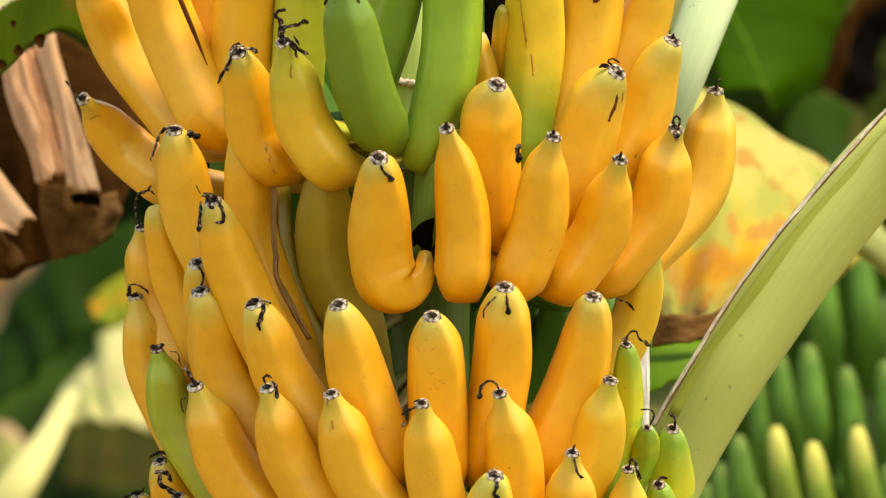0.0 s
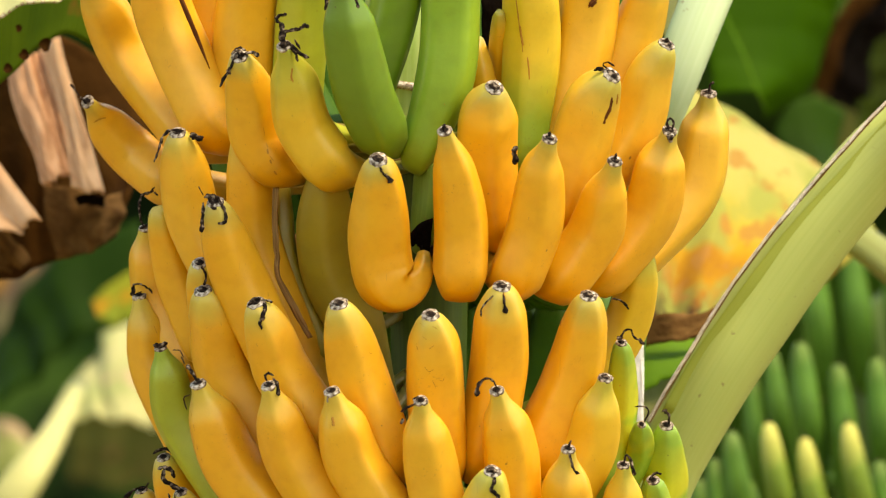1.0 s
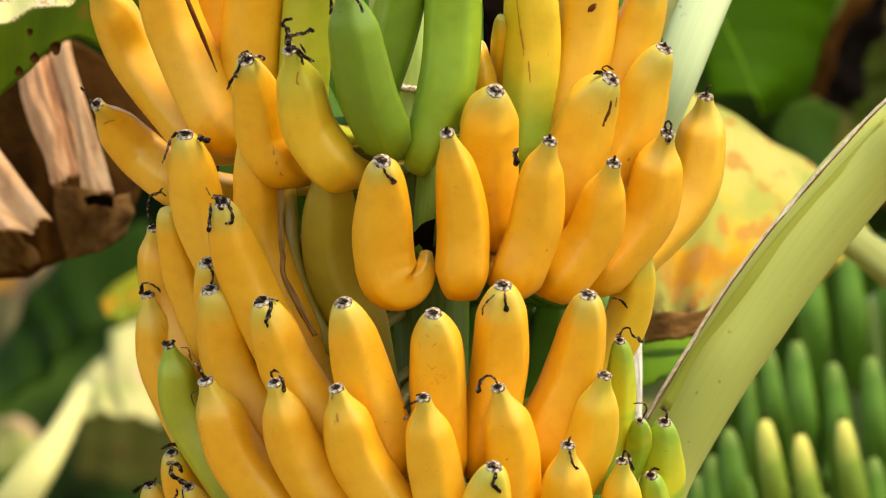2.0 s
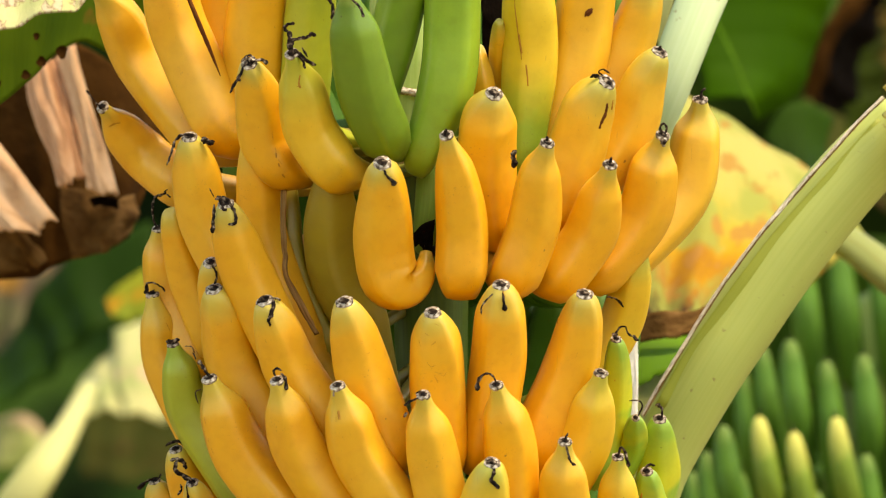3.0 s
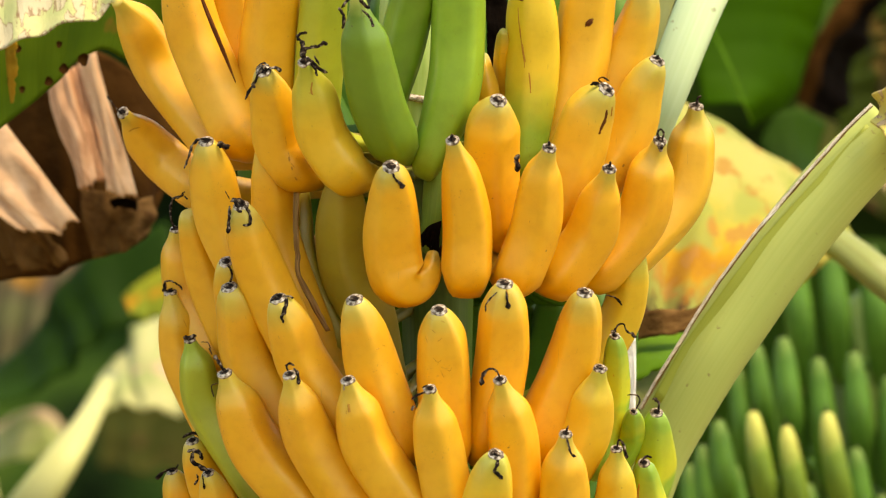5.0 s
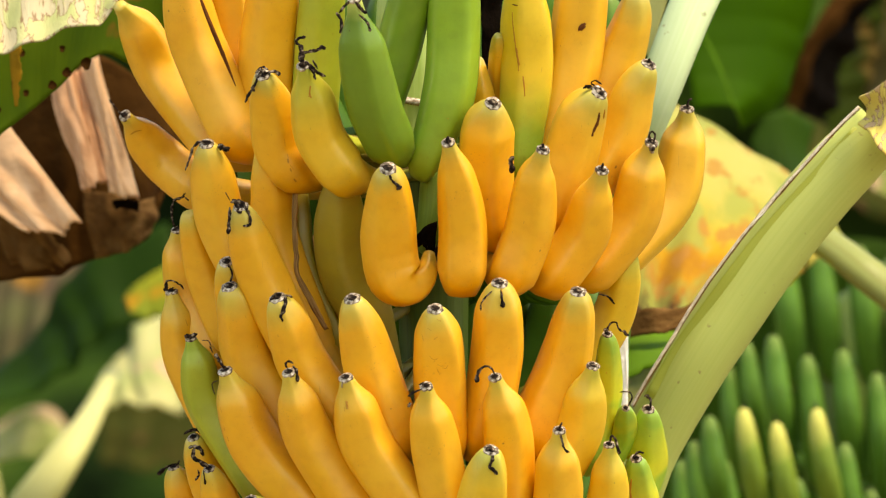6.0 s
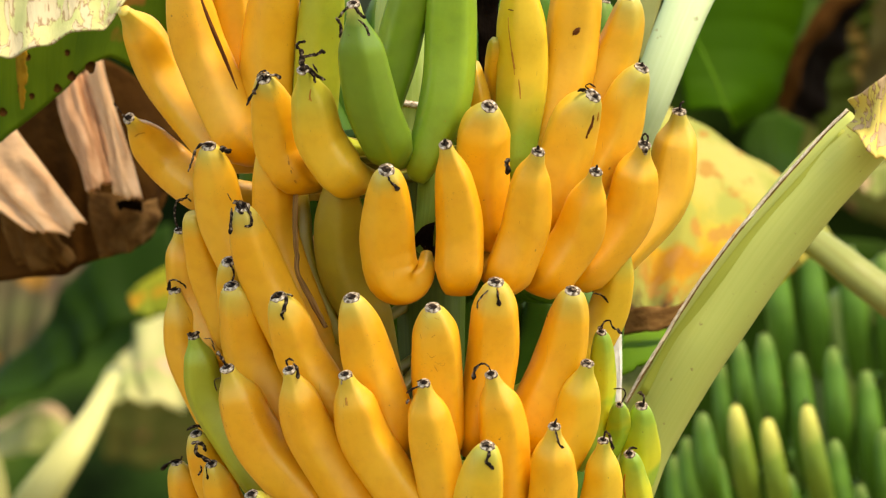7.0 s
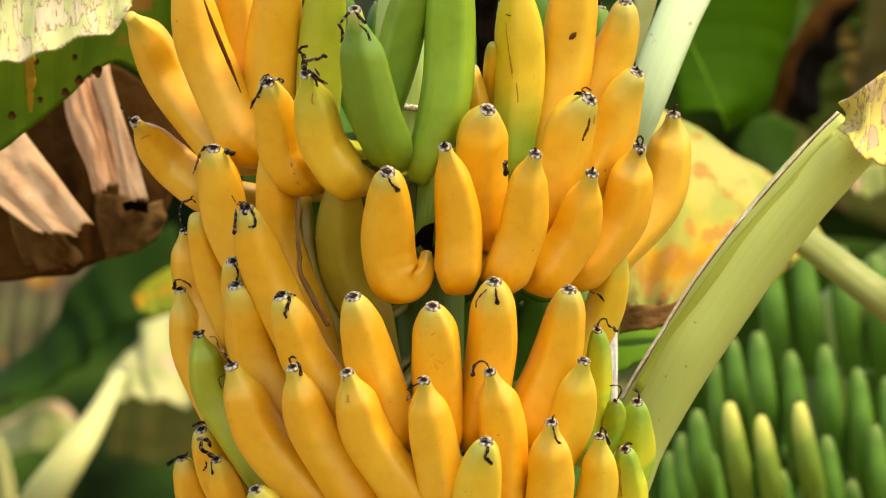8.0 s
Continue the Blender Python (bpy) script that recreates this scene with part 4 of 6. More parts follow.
scar(FRUITS[12], [(-0.2075, 0.1646, 1.5752), (-0.2044, 0.1639, 1.5771), (-0.2005, 0.1648, 1.5779)], 0.00057, MARK)
scar(FRUITS[54], [(0.1214, 0.0553, 1.3313), (0.1199, 0.0496, 1.3429), (0.1206, 0.0445, 1.3506)], 0.00077, MARK)
scar(FRUITS[36], [(0.0366, -0.0192, 1.4698), (0.0358, -0.0194, 1.4729), (0.0350, -0.0197, 1.4756)], 0.00069, MARK)


def remnant(ob, points, r, end=1.0):
    """A shrivelled black thread of the dead flower; it clings to the fruit where it crosses it, and its end may be thicker."""
    skin = BVHTree.FromPolygons([v.co + PLACE[ob.name] for v in ob.data.vertices], [p.vertices for p in ob.data.polygons])
    laid = []
    for p in points:
        hit = skin.ray_cast(Vector((p[0], -1.0, p[2])), Vector((0, 1, 0)))[0]
        laid.append(Vector((p[0], min(p[1], hit.y - r) if hit is not None else p[1], p[2])))
    pts = [q + 0.55 * r * noise.noise_vector(Vector((i * 0.45, points[0][2] * 900, 5))) for i, q in enumerate(catmull(laid, 6 * len(laid)))]
    m = len(pts) - 1
    rr = [r * (1 + (end - 1) * (i / m) ** 3) * (1.05 + 0.55 * noise.noise(Vector((i * 0.31, points[0][0] * 700, 3)))) * min(1.0, 0.35 + 0.4 * i, 0.35 + 0.4 * (m - i)) for i in range(m + 1)]
    v, f, u = tube(pts, rr, 9, bumps=0.4, phase=points[0][0] * 50, flat=0.6)
    part("flower_remnant", v, f, BLACK, ob, "shrivelled black flower remnant", uvs=u)


remnant(FRUITS[5], [(-0.0709, -0.0342, 1.6524), (-0.0677, -0.0342, 1.6472), (-0.0684, -0.0342, 1.6393)], 0.00104, 1)
remnant(FRUITS[5], [(-0.0563, -0.0342, 1.6514), (-0.0511, -0.0342, 1.6462), (-0.0490, -0.0342, 1.6403)], 0.00070, 1.5)
remnant(FRUITS[5], [(-0.0608, -0.0342, 1.6607), (-0.0650, -0.0342, 1.6573), (-0.0691, -0.0342, 1.6524)], 0.00087, 1)
remnant(FRUITS[5], [(-0.0588, -0.0342, 1.6600), (-0.0553, -0.0342, 1.6552), (-0.0511, -0.0342, 1.6517)], 0.00104, 1)
remnant(FRUITS[12], [(-0.2108, 0.1582, 1.5868), (-0.2133, 0.1582, 1.5882), (-0.2157, 0.1582, 1.5907)], 0.00104, .6)
remnant(FRUITS[12], [(-0.2157, 0.1582, 1.5907), (-0.2186, 0.1582, 1.5945), (-0.2214, 0.1582, 1.5981)], 0.00035, 2.5)
remnant(FRUITS[13], [(-0.1198, 0.0102, 1.6141), (-0.1222, 0.0102, 1.6106), (-0.1250, 0.0102, 1.6044), (-0.1285, 0.0102, 1.5992), (-0.1305, 0.0102, 1.5946)], 0.00090, 1)
remnant(FRUITS[13], [(-0.1236, 0.0102, 1.6141), (-0.1201, 0.0102, 1.6162), (-0.1167, 0.0102, 1.6141), (-0.1118, 0.0102, 1.6148), (-0.1076, 0.0102, 1.6127)], 0.00139, 1.1)
remnant(FRUITS[13], [(-0.1222, 0.0102, 1.6162), (-0.1188, 0.0102, 1.6179), (-0.1153, 0.0102, 1.6159)], 0.00063, 1)
remnant(FRUITS[13], [(-0.1264, 0.0102, 1.6044), (-0.1243, 0.0102, 1.6023)], 0.00104, 1)
remnant(FRUITS[14], [(-0.0931, -0.0151, 1.6173), (-0.0935, -0.0151, 1.6222), (-0.0938, -0.0151, 1.6277), (-0.0949, -0.0151, 1.6319)], 0.00191, .7)
remnant(FRUITS[14], [(-0.0945, -0.0151, 1.6319), (-0.0970, -0.0151, 1.6336), (-0.0956, -0.0151, 1.6360), (-0.0907, -0.0151, 1.6371)], 0.00104, 1)
remnant(FRUITS[14], [(-0.0928, -0.0151, 1.6263), (-0.0880, -0.0151, 1.6277), (-0.0838, -0.0151, 1.6284), (-0.0803, -0.0151, 1.6305), (-0.0779, -0.0151, 1.6298)], 0.00104, 1.3)
remnant(FRUITS[14], [(-0.0914, -0.0151, 1.6208), (-0.0872, -0.0151, 1.6180), (-0.0831, -0.0151, 1.6139), (-0.0782, -0.0151, 1.6118)], 0.00139, 1)
remnant(FRUITS[14], [(-0.0893, -0.0151, 1.6187), (-0.0859, -0.0151, 1.6139), (-0.0845, -0.0151, 1.6094)], 0.00084, 1)
remnant(FRUITS[14], [(-0.0866, -0.0151, 1.6222), (-0.0831, -0.0151, 1.6166)], 0.00070, 1)
remnant(FRUITS[15], [(-0.1521, 0.0576, 1.5689), (-0.1563, 0.0576, 1.5699), (-0.1605, 0.0576, 1.5696), (-0.1647, 0.0576, 1.5664)], 0.00090, 1)
remnant(FRUITS[15], [(-0.1647, 0.0576, 1.5664), (-0.1660, 0.0576, 1.5622), (-0.1678, 0.0576, 1.5566), (-0.1699, 0.0576, 1.5510)], 0.00077, .6)
remnant(FRUITS[15], [(-0.1486, 0.0576, 1.5668), (-0.1451, 0.0576, 1.5657), (-0.1409, 0.0576, 1.5643)], 0.00174, .8)
remnant(FRUITS[16], [(-0.1396, 0.0147, 1.5300), (-0.1361, 0.0147, 1.5314), (-0.1319, 0.0147, 1.5293), (-0.1298, 0.0147, 1.5258)], 0.00139, 1)
remnant(FRUITS[16], [(-0.1375, 0.0147, 1.5314), (-0.1354, 0.0147, 1.5272), (-0.1333, 0.0147, 1.5230)], 0.00122, 1)
remnant(FRUITS[16], [(-0.1402, 0.0147, 1.5272), (-0.1406, 0.0147, 1.5209), (-0.1409, 0.0147, 1.5154), (-0.1413, 0.0147, 1.5098)], 0.00084, 2)
remnant(FRUITS[16], [(-0.1319, 0.0147, 1.5286), (-0.1284, 0.0147, 1.5244), (-0.1270, 0.0147, 1.5196), (-0.1277, 0.0147, 1.5154), (-0.1319, 0.0147, 1.5147)], 0.00090, 1)
remnant(FRUITS[16], [(-0.1430, 0.0147, 1.5366), (-0.1403, 0.0147, 1.5314)], 0.00035, 1)
remnant(FRUITS[19], [(-0.0372, -0.0281, 1.5494), (-0.0351, -0.0281, 1.5445), (-0.0323, -0.0281, 1.5418), (-0.0299, -0.0281, 1.5383)], 0.00063, 3)
remnant(FRUITS[20], [(0.0012, -0.0322, 1.5695), (0.0009, -0.0322, 1.5729)], 0.00104, .5)
remnant(FRUITS[21], [(0.0422, 0.0014, 1.5600), (0.0419, 0.0014, 1.5552), (0.0429, 0.0014, 1.5496)], 0.00160, 1.3)
remnant(FRUITS[21], [(0.0412, 0.0014, 1.5587), (0.0439, 0.0014, 1.5600)], 0.00049, 1)
remnant(FRUITS[22], [(0.0626, -0.0168, 1.5655), (0.0622, -0.0168, 1.5683)], 0.00090, .6)
remnant(FRUITS[23], [(0.0969, 0.0293, 1.6056), (0.0942, 0.0293, 1.6076), (0.0969, 0.0293, 1.6094), (0.1011, 0.0293, 1.6070)], 0.00056, 1)
remnant(FRUITS[23], [(0.0949, 0.0293, 1.6049), (0.0914, 0.0293, 1.6055), (0.0893, 0.0293, 1.6042)], 0.00139, 1)
remnant(FRUITS[24], [(0.1010, 0.0094, 1.5518), (0.1017, 0.0094, 1.5560)], 0.00090, .5)
remnant(FRUITS[25], [(0.1318, 0.0619, 1.6206), (0.1322, 0.0619, 1.6241)], 0.00104, .7)
remnant(FRUITS[26], [(0.1331, 0.0476, 1.5695), (0.1321, 0.0476, 1.5744), (0.1341, 0.0476, 1.5765), (0.1359, 0.0476, 1.5740), (0.1348, 0.0476, 1.5688)], 0.00070, 1)
remnant(FRUITS[26], [(0.1335, 0.0476, 1.5667), (0.1342, 0.0476, 1.5625)], 0.00174, .8)
remnant(FRUITS[27], [(0.1575, 0.1168, 1.5918), (0.1586, 0.1168, 1.5967), (0.1610, 0.1168, 1.5985)], 0.00077, 1)
remnant(FRUITS[28], [(-0.1797, 0.1224, 1.5120), (-0.1755, 0.1224, 1.5130), (-0.1713, 0.1224, 1.5134)], 0.00118, 1)
remnant(FRUITS[28], [(-0.1776, 0.1224, 1.5134), (-0.1794, 0.1224, 1.5197), (-0.1797, 0.1224, 1.5267), (-0.1783, 0.1224, 1.5317)], 0.00070, 1)
remnant(FRUITS[28], [(-0.1790, 0.1224, 1.5317), (-0.1748, 0.1224, 1.5331), (-0.1713, 0.1224, 1.5345)], 0.00104, 1)
remnant(FRUITS[28], [(-0.1727, 0.1224, 1.5345), (-0.1706, 0.1224, 1.5366)], 0.00056, 1)
remnant(FRUITS[28], [(-0.1713, 0.1224, 1.5338), (-0.1685, 0.1224, 1.5317)], 0.00056, 1)
remnant(FRUITS[31], [(-0.1846, 0.1216, 1.4719), (-0.1832, 0.1216, 1.4761), (-0.1832, 0.1216, 1.4789)], 0.00104, .8)
remnant(FRUITS[31], [(-0.1839, 0.1216, 1.4789), (-0.1790, 0.1216, 1.4789), (-0.1740, 0.1216, 1.4761), (-0.1719, 0.1216, 1.4733)], 0.00084, 1.1)
remnant(FRUITS[31], [(-0.1832, 0.1216, 1.4726), (-0.1782, 0.1216, 1.4747)], 0.00049, 1)
remnant(FRUITS[32], [(-0.1422, 0.0338, 1.4903), (-0.1394, 0.0338, 1.4861), (-0.1391, 0.0338, 1.4820), (-0.1405, 0.0338, 1.4785)], 0.00063, 1)
remnant(FRUITS[33], [(-0.1059, -0.0019, 1.4696), (-0.1018, -0.0019, 1.4696), (-0.0997, -0.0019, 1.4685)], 0.00104, .8)
remnant(FRUITS[33], [(-0.1045, -0.0019, 1.4696), (-0.1038, -0.0019, 1.4647), (-0.1056, -0.0019, 1.4599), (-0.1069, -0.0019, 1.4564), (-0.1059, -0.0019, 1.4529)], 0.00118, .5)
remnant(FRUITS[33], [(-0.1136, -0.0019, 1.4668), (-0.1108, -0.0019, 1.4703), (-0.1066, -0.0019, 1.4710)], 0.00090, 1)
remnant(FRUITS[36], [(0.0353, -0.0176, 1.4764), (0.0357, -0.0176, 1.4705), (0.0364, -0.0176, 1.4663), (0.0371, -0.0176, 1.4622)], 0.00063, 3)
remnant(FRUITS[36], [(0.0294, -0.0176, 1.4726), (0.0246, -0.0176, 1.4677), (0.0225, -0.0176, 1.4642), (0.0225, -0.0176, 1.4601)], 0.00049, 1)
remnant(FRUITS[38], [(0.0996, 0.0733, 1.4703), (0.1038, 0.0733, 1.4696), (0.1073, 0.0733, 1.4675), (0.1098, 0.0733, 1.4640)], 0.00077, 2)
remnant(FRUITS[39], [(-0.1705, 0.0790, 1.4433), (-0.1663, 0.0790, 1.4427), (-0.1628, 0.0790, 1.4448)], 0.00139, .8)
remnant(FRUITS[39], [(-0.1592, 0.0790, 1.4402), (-0.1550, 0.0790, 1.4399), (-0.1529, 0.0790, 1.4357)], 0.00049, 1)
remnant(FRUITS[40], [(0.1021, 0.0366, 1.4474), (0.1056, 0.0366, 1.4474)], 0.00104, 1)
remnant(FRUITS[40], [(0.1042, 0.0366, 1.4474), (0.1070, 0.0366, 1.4516), (0.1105, 0.0366, 1.4523), (0.1122, 0.0366, 1.4481), (0.1153, 0.0366, 1.4460)], 0.00059, 1)
remnant(FRUITS[40], [(0.1146, 0.0366, 1.4467), (0.1188, 0.0366, 1.4436)], 0.00104, 1)
remnant(FRUITS[41], [(-0.1433, 0.0179, 1.4222), (-0.1457, 0.0179, 1.4256), (-0.1478, 0.0179, 1.4291), (-0.1503, 0.0179, 1.4319)], 0.00104, 1.2)
remnant(FRUITS[41], [(-0.1478, 0.0179, 1.4145), (-0.1513, 0.0179, 1.4131), (-0.1516, 0.0179, 1.4110), (-0.1499, 0.0179, 1.4055)], 0.00052, 1.6)
remnant(FRUITS[41], [(-0.1513, 0.0179, 1.4326), (-0.1534, 0.0179, 1.4368)], 0.00042, 1)
remnant(FRUITS[42], [(-0.1029, -0.0158, 1.4225), (-0.1036, -0.0158, 1.4259), (-0.1016, -0.0158, 1.4273), (-0.0988, -0.0158, 1.4259)], 0.00070, 1)
remnant(FRUITS[42], [(-0.0995, -0.0158, 1.4246), (-0.0967, -0.0158, 1.4211), (-0.0956, -0.0158, 1.4142)], 0.00077, 2)
remnant(FRUITS[43], [(-0.0668, -0.0333, 1.4144), (-0.0674, -0.0333, 1.4102)], 0.00052, 1)
remnant(FRUITS[44], [(-0.0155, -0.0429, 1.4097), (-0.0204, -0.0429, 1.4076), (-0.0245, -0.0429, 1.4048)], 0.00070, 1)
remnant(FRUITS[44], [(-0.0231, -0.0429, 1.4007), (-0.0245, -0.0429, 1.3979)], 0.00122, 1)
remnant(FRUITS[44], [(-0.0141, -0.0429, 1.4138), (-0.0176, -0.0429, 1.4124)], 0.00084, 1)
remnant(FRUITS[45], [(0.0315, -0.0328, 1.4186), (0.0294, -0.0328, 1.4228), (0.0253, -0.0328, 1.4242), (0.0211, -0.0328, 1.4207), (0.0194, -0.0328, 1.4138)], 0.00056, 3)
remnant(FRUITS[47], [(-0.1714, 0.0990, 1.3787), (-0.1665, 0.0990, 1.3815), (-0.1616, 0.0990, 1.3808), (-0.1567, 0.0990, 1.3759)], 0.00097, .8)
remnant(FRUITS[47], [(-0.1630, 0.0990, 1.3822), (-0.1602, 0.0990, 1.3843)], 0.00070, 1)
remnant(FRUITS[48], [(-0.1754, 0.1301, 1.3586), (-0.1797, 0.1301, 1.3586), (-0.1846, 0.1301, 1.3558), (-0.1888, 0.1301, 1.3516)], 0.00070, 2.6)
remnant(FRUITS[48], [(-0.1761, 0.1301, 1.3586), (-0.1747, 0.1301, 1.3614)], 0.00056, 1)
remnant(FRUITS[49], [(-0.1678, 0.0528, 1.3709), (-0.1636, 0.0528, 1.3716), (-0.1601, 0.0528, 1.3702), (-0.1580, 0.0528, 1.3653)], 0.00174, 1)
remnant(FRUITS[49], [(-0.1636, 0.0528, 1.3702), (-0.1650, 0.0528, 1.3653), (-0.1608, 0.0528, 1.3618), (-0.1545, 0.0528, 1.3583)], 0.00118, 1.4)
remnant(FRUITS[49], [(-0.1615, 0.0528, 1.3562), (-0.1608, 0.0528, 1.3528), (-0.1629, 0.0528, 1.3493)], 0.00056, 1.6)
remnant(FRUITS[49], [(-0.1580, 0.0528, 1.3562), (-0.1566, 0.0528, 1.3465)], 0.00042, 2)
remnant(FRUITS[51], [(0.0260, -0.0475, 1.3711), (0.0288, -0.0475, 1.3718), (0.0315, -0.0475, 1.3697)], 0.00139, 1)
remnant(FRUITS[51], [(0.0288, -0.0475, 1.3697), (0.0302, -0.0475, 1.3648), (0.0281, -0.0475, 1.3600), (0.0302, -0.0475, 1.3579), (0.0329, -0.0475, 1.3545)], 0.00097, 1.4)
remnant(FRUITS[52], [(0.0731, -0.0281, 1.3840), (0.0748, -0.0281, 1.3882)], 0.00070, .6)
remnant(FRUITS[52], [(0.0738, -0.0281, 1.3806), (0.0752, -0.0281, 1.3750), (0.0769, -0.0281, 1.3702), (0.0797, -0.0281, 1.3688)], 0.00077, 1)
remnant(FRUITS[53], [(0.1061, 0.0073, 1.3739), (0.1071, 0.0073, 1.3788), (0.1092, 0.0073, 1.3774), (0.1113, 0.0073, 1.3711), (0.1123, 0.0073, 1.3670)], 0.00063, 2.4)
remnant(FRUITS[54], [(0.1210, 0.0379, 1.3638), (0.1249, 0.0379, 1.3680), (0.1287, 0.0379, 1.3673)], 0.00070, .8)
remnant(FRUITS[55], [(0.1303, 0.0564, 1.4041), (0.1331, 0.0564, 1.4020), (0.1331, 0.0564, 1.3964)], 0.00070, 1)
remnant(FRUITS[55], [(0.1296, 0.0564, 1.4047), (0.1317, 0.0564, 1.4034)], 0.00139, 1)
remnant(FRUITS[56], [(0.1127, 0.0415, 1.4070), (0.1189, 0.0415, 1.4070), (0.1210, 0.0415, 1.4035), (0.1182, 0.0415, 1.3979)], 0.00049, 1)
scar(FRUITS[35], [(-0.0135, -0.0268, 1.4566), (-0.0121, -0.0268, 1.4556), (-0.0108, -0.0268, 1.4545)], 0.00017, MARK)
scar(FRUITS[35], [(-0.0121, -0.0268, 1.4490), (-0.0107, -0.0268, 1.4480), (-0.0094, -0.0268, 1.4469)], 0.00017, MARK)
scar(FRUITS[35], [(-0.0059, -0.0268, 1.4545), (-0.0045, -0.0268, 1.4539), (-0.0031, -0.0268, 1.4532)], 0.00017, MARK)
scar(FRUITS[35], [(-0.0080, -0.0268, 1.4414), (-0.0066, -0.0268, 1.4424), (-0.0052, -0.0268, 1.4435)], 0.00017, MARK)
scar(FRUITS[35], [(-0.0107, -0.0268, 1.4310), (-0.0080, -0.0268, 1.4282), (-0.0052, -0.0268, 1.4296)], 0.00017, MARK)
scar(FRUITS[35], [(-0.0038, -0.0268, 1.4241), (-0.0003, -0.0268, 1.4227), (0.0011, -0.0268, 1.4248)], 0.00017, MARK)
scar(FRUITS[35], [(-0.0059, -0.0268, 1.4223), (-0.0048, -0.0268, 1.4204), (-0.0038, -0.0268, 1.4185)], 0.00017, MARK)
scar(FRUITS[35], [(-0.0156, -0.0268, 1.4448), (-0.0151, -0.0268, 1.4428), (-0.0145, -0.0268, 1.4407)], 0.00017, MARK)
scar(FRUITS[34], [(-0.0516, -0.0225, 1.4427), (-0.0506, -0.0225, 1.4430), (-0.0495, -0.0225, 1.4434)], 0.00017, MARK)
scar(FRUITS[34], [(-0.0475, -0.0225, 1.4361), (-0.0462, -0.0225, 1.4366), (-0.0450, -0.0225, 1.4372)], 0.00017, MARK)
scar(FRUITS[34], [(-0.0433, -0.0225, 1.4392), (-0.0423, -0.0225, 1.4389), (-0.0412, -0.0225, 1.4385)], 0.00017, MARK)
scar(FRUITS[41], [(-0.1478, 0.0199, 1.4054), (-0.1475, 0.0199, 1.4034), (-0.1471, 0.0199, 1.4013)], 0.00017, MARK)
scar(FRUITS[41], [(-0.1464, 0.0199, 1.3974), (-0.1459, 0.0199, 1.3952), (-0.1454, 0.0199, 1.3929)], 0.00017, MARK)
scar(FRUITS[41], [(-0.1471, 0.0199, 1.3901), (-0.1464, 0.0199, 1.3887), (-0.1457, 0.0199, 1.3874)], 0.00017, MARK)
scar(FRUITS[41], [(-0.1443, 0.0199, 1.3853), (-0.1440, 0.0199, 1.3835), (-0.1436, 0.0199, 1.3818)], 0.00017, MARK)
scar(FRUITS[41], [(-0.1422, 0.0199, 1.3783), (-0.1415, 0.0199, 1.3766), (-0.1408, 0.0199, 1.3748)], 0.00017, MARK)
scar(FRUITS[13], [(-0.1052, 0.0122, 1.5714), (-0.1048, 0.0122, 1.5688), (-0.1045, 0.0122, 1.5662)], 0.00017, MARK)
scar(FRUITS[13], [(-0.1034, 0.0122, 1.5620), (-0.1027, 0.0122, 1.5596), (-0.1020, 0.0122, 1.5571)], 0.00017, MARK)
scar(FRUITS[13], [(-0.1013, 0.0122, 1.5544), (-0.1003, 0.0122, 1.5530), (-0.0992, 0.0122, 1.5516)], 0.00017, MARK)
scar(FRUITS[14], [(-0.0883, -0.0131, 1.6021), (-0.0886, -0.0131, 1.6012), (-0.0890, -0.0131, 1.6004)], 0.00017, MARK)
scar(FRUITS[14], [(-0.0897, -0.0131, 1.5990), (-0.0891, -0.0131, 1.5986), (-0.0886, -0.0131, 1.5983)], 0.00017, MARK)
scar(FRUITS[20], [(0.0176, -0.0302, 1.4774), (0.0183, -0.0302, 1.4773), (0.0190, -0.0302, 1.4771)], 0.00017, MARK)
scar(FRUITS[24], [(0.1080, 0.0114, 1.5310), (0.1078, 0.0114, 1.5293), (0.1076, 0.0114, 1.5275)], 0.00017, MARK)
scar(FRUITS[22], [(0.0505, -0.0148, 1.5184), (0.0503, -0.0148, 1.5173), (0.0502, -0.0148, 1.5163)], 0.00017, MARK)
scar(FRUITS[22], [(0.0429, -0.0148, 1.5114), (0.0431, -0.0148, 1.5109), (0.0432, -0.0148, 1.5104)], 0.00017, MARK)
scar(FRUITS[7], [(0.0175, 0.0036, 1.6114), (0.0177, 0.0036, 1.6111), (0.0178, 0.0036, 1.6107)], 0.00017, MARK)
scar(FRUITS[7], [(0.0009, 0.0036, 1.5850), (0.0012, 0.0036, 1.5847), (0.0015, 0.0036, 1.5843)], 0.00017, MARK)
scar(FRUITS[43], [(-0.0657, -0.0313, 1.3981), (-0.0657, -0.0313, 1.3965), (-0.0657, -0.0313, 1.3950)], 0.00017, MARK)
scar(FRUITS[45], [(0.0336, -0.0308, 1.3951), (0.0341, -0.0308, 1.3944), (0.0347, -0.0308, 1.3937)], 0.00017, MARK)
scar(FRUITS[40], [(0.1042, 0.0386, 1.4202), (0.1041, 0.0386, 1.4195), (0.1039, 0.0386, 1.4188)], 0.00017, MARK)
scar(FRUITS[31], [(-0.1712, 0.1236, 1.4543), (-0.1702, 0.1236, 1.4519), (-0.1691, 0.1236, 1.4494)], 0.00017, MARK)
scar(FRUITS[10], [(0.0741, 0.0536, 1.6330), (0.0745, 0.0536, 1.6323), (0.0748, 0.0536, 1.6316)], 0.00017, MARK)

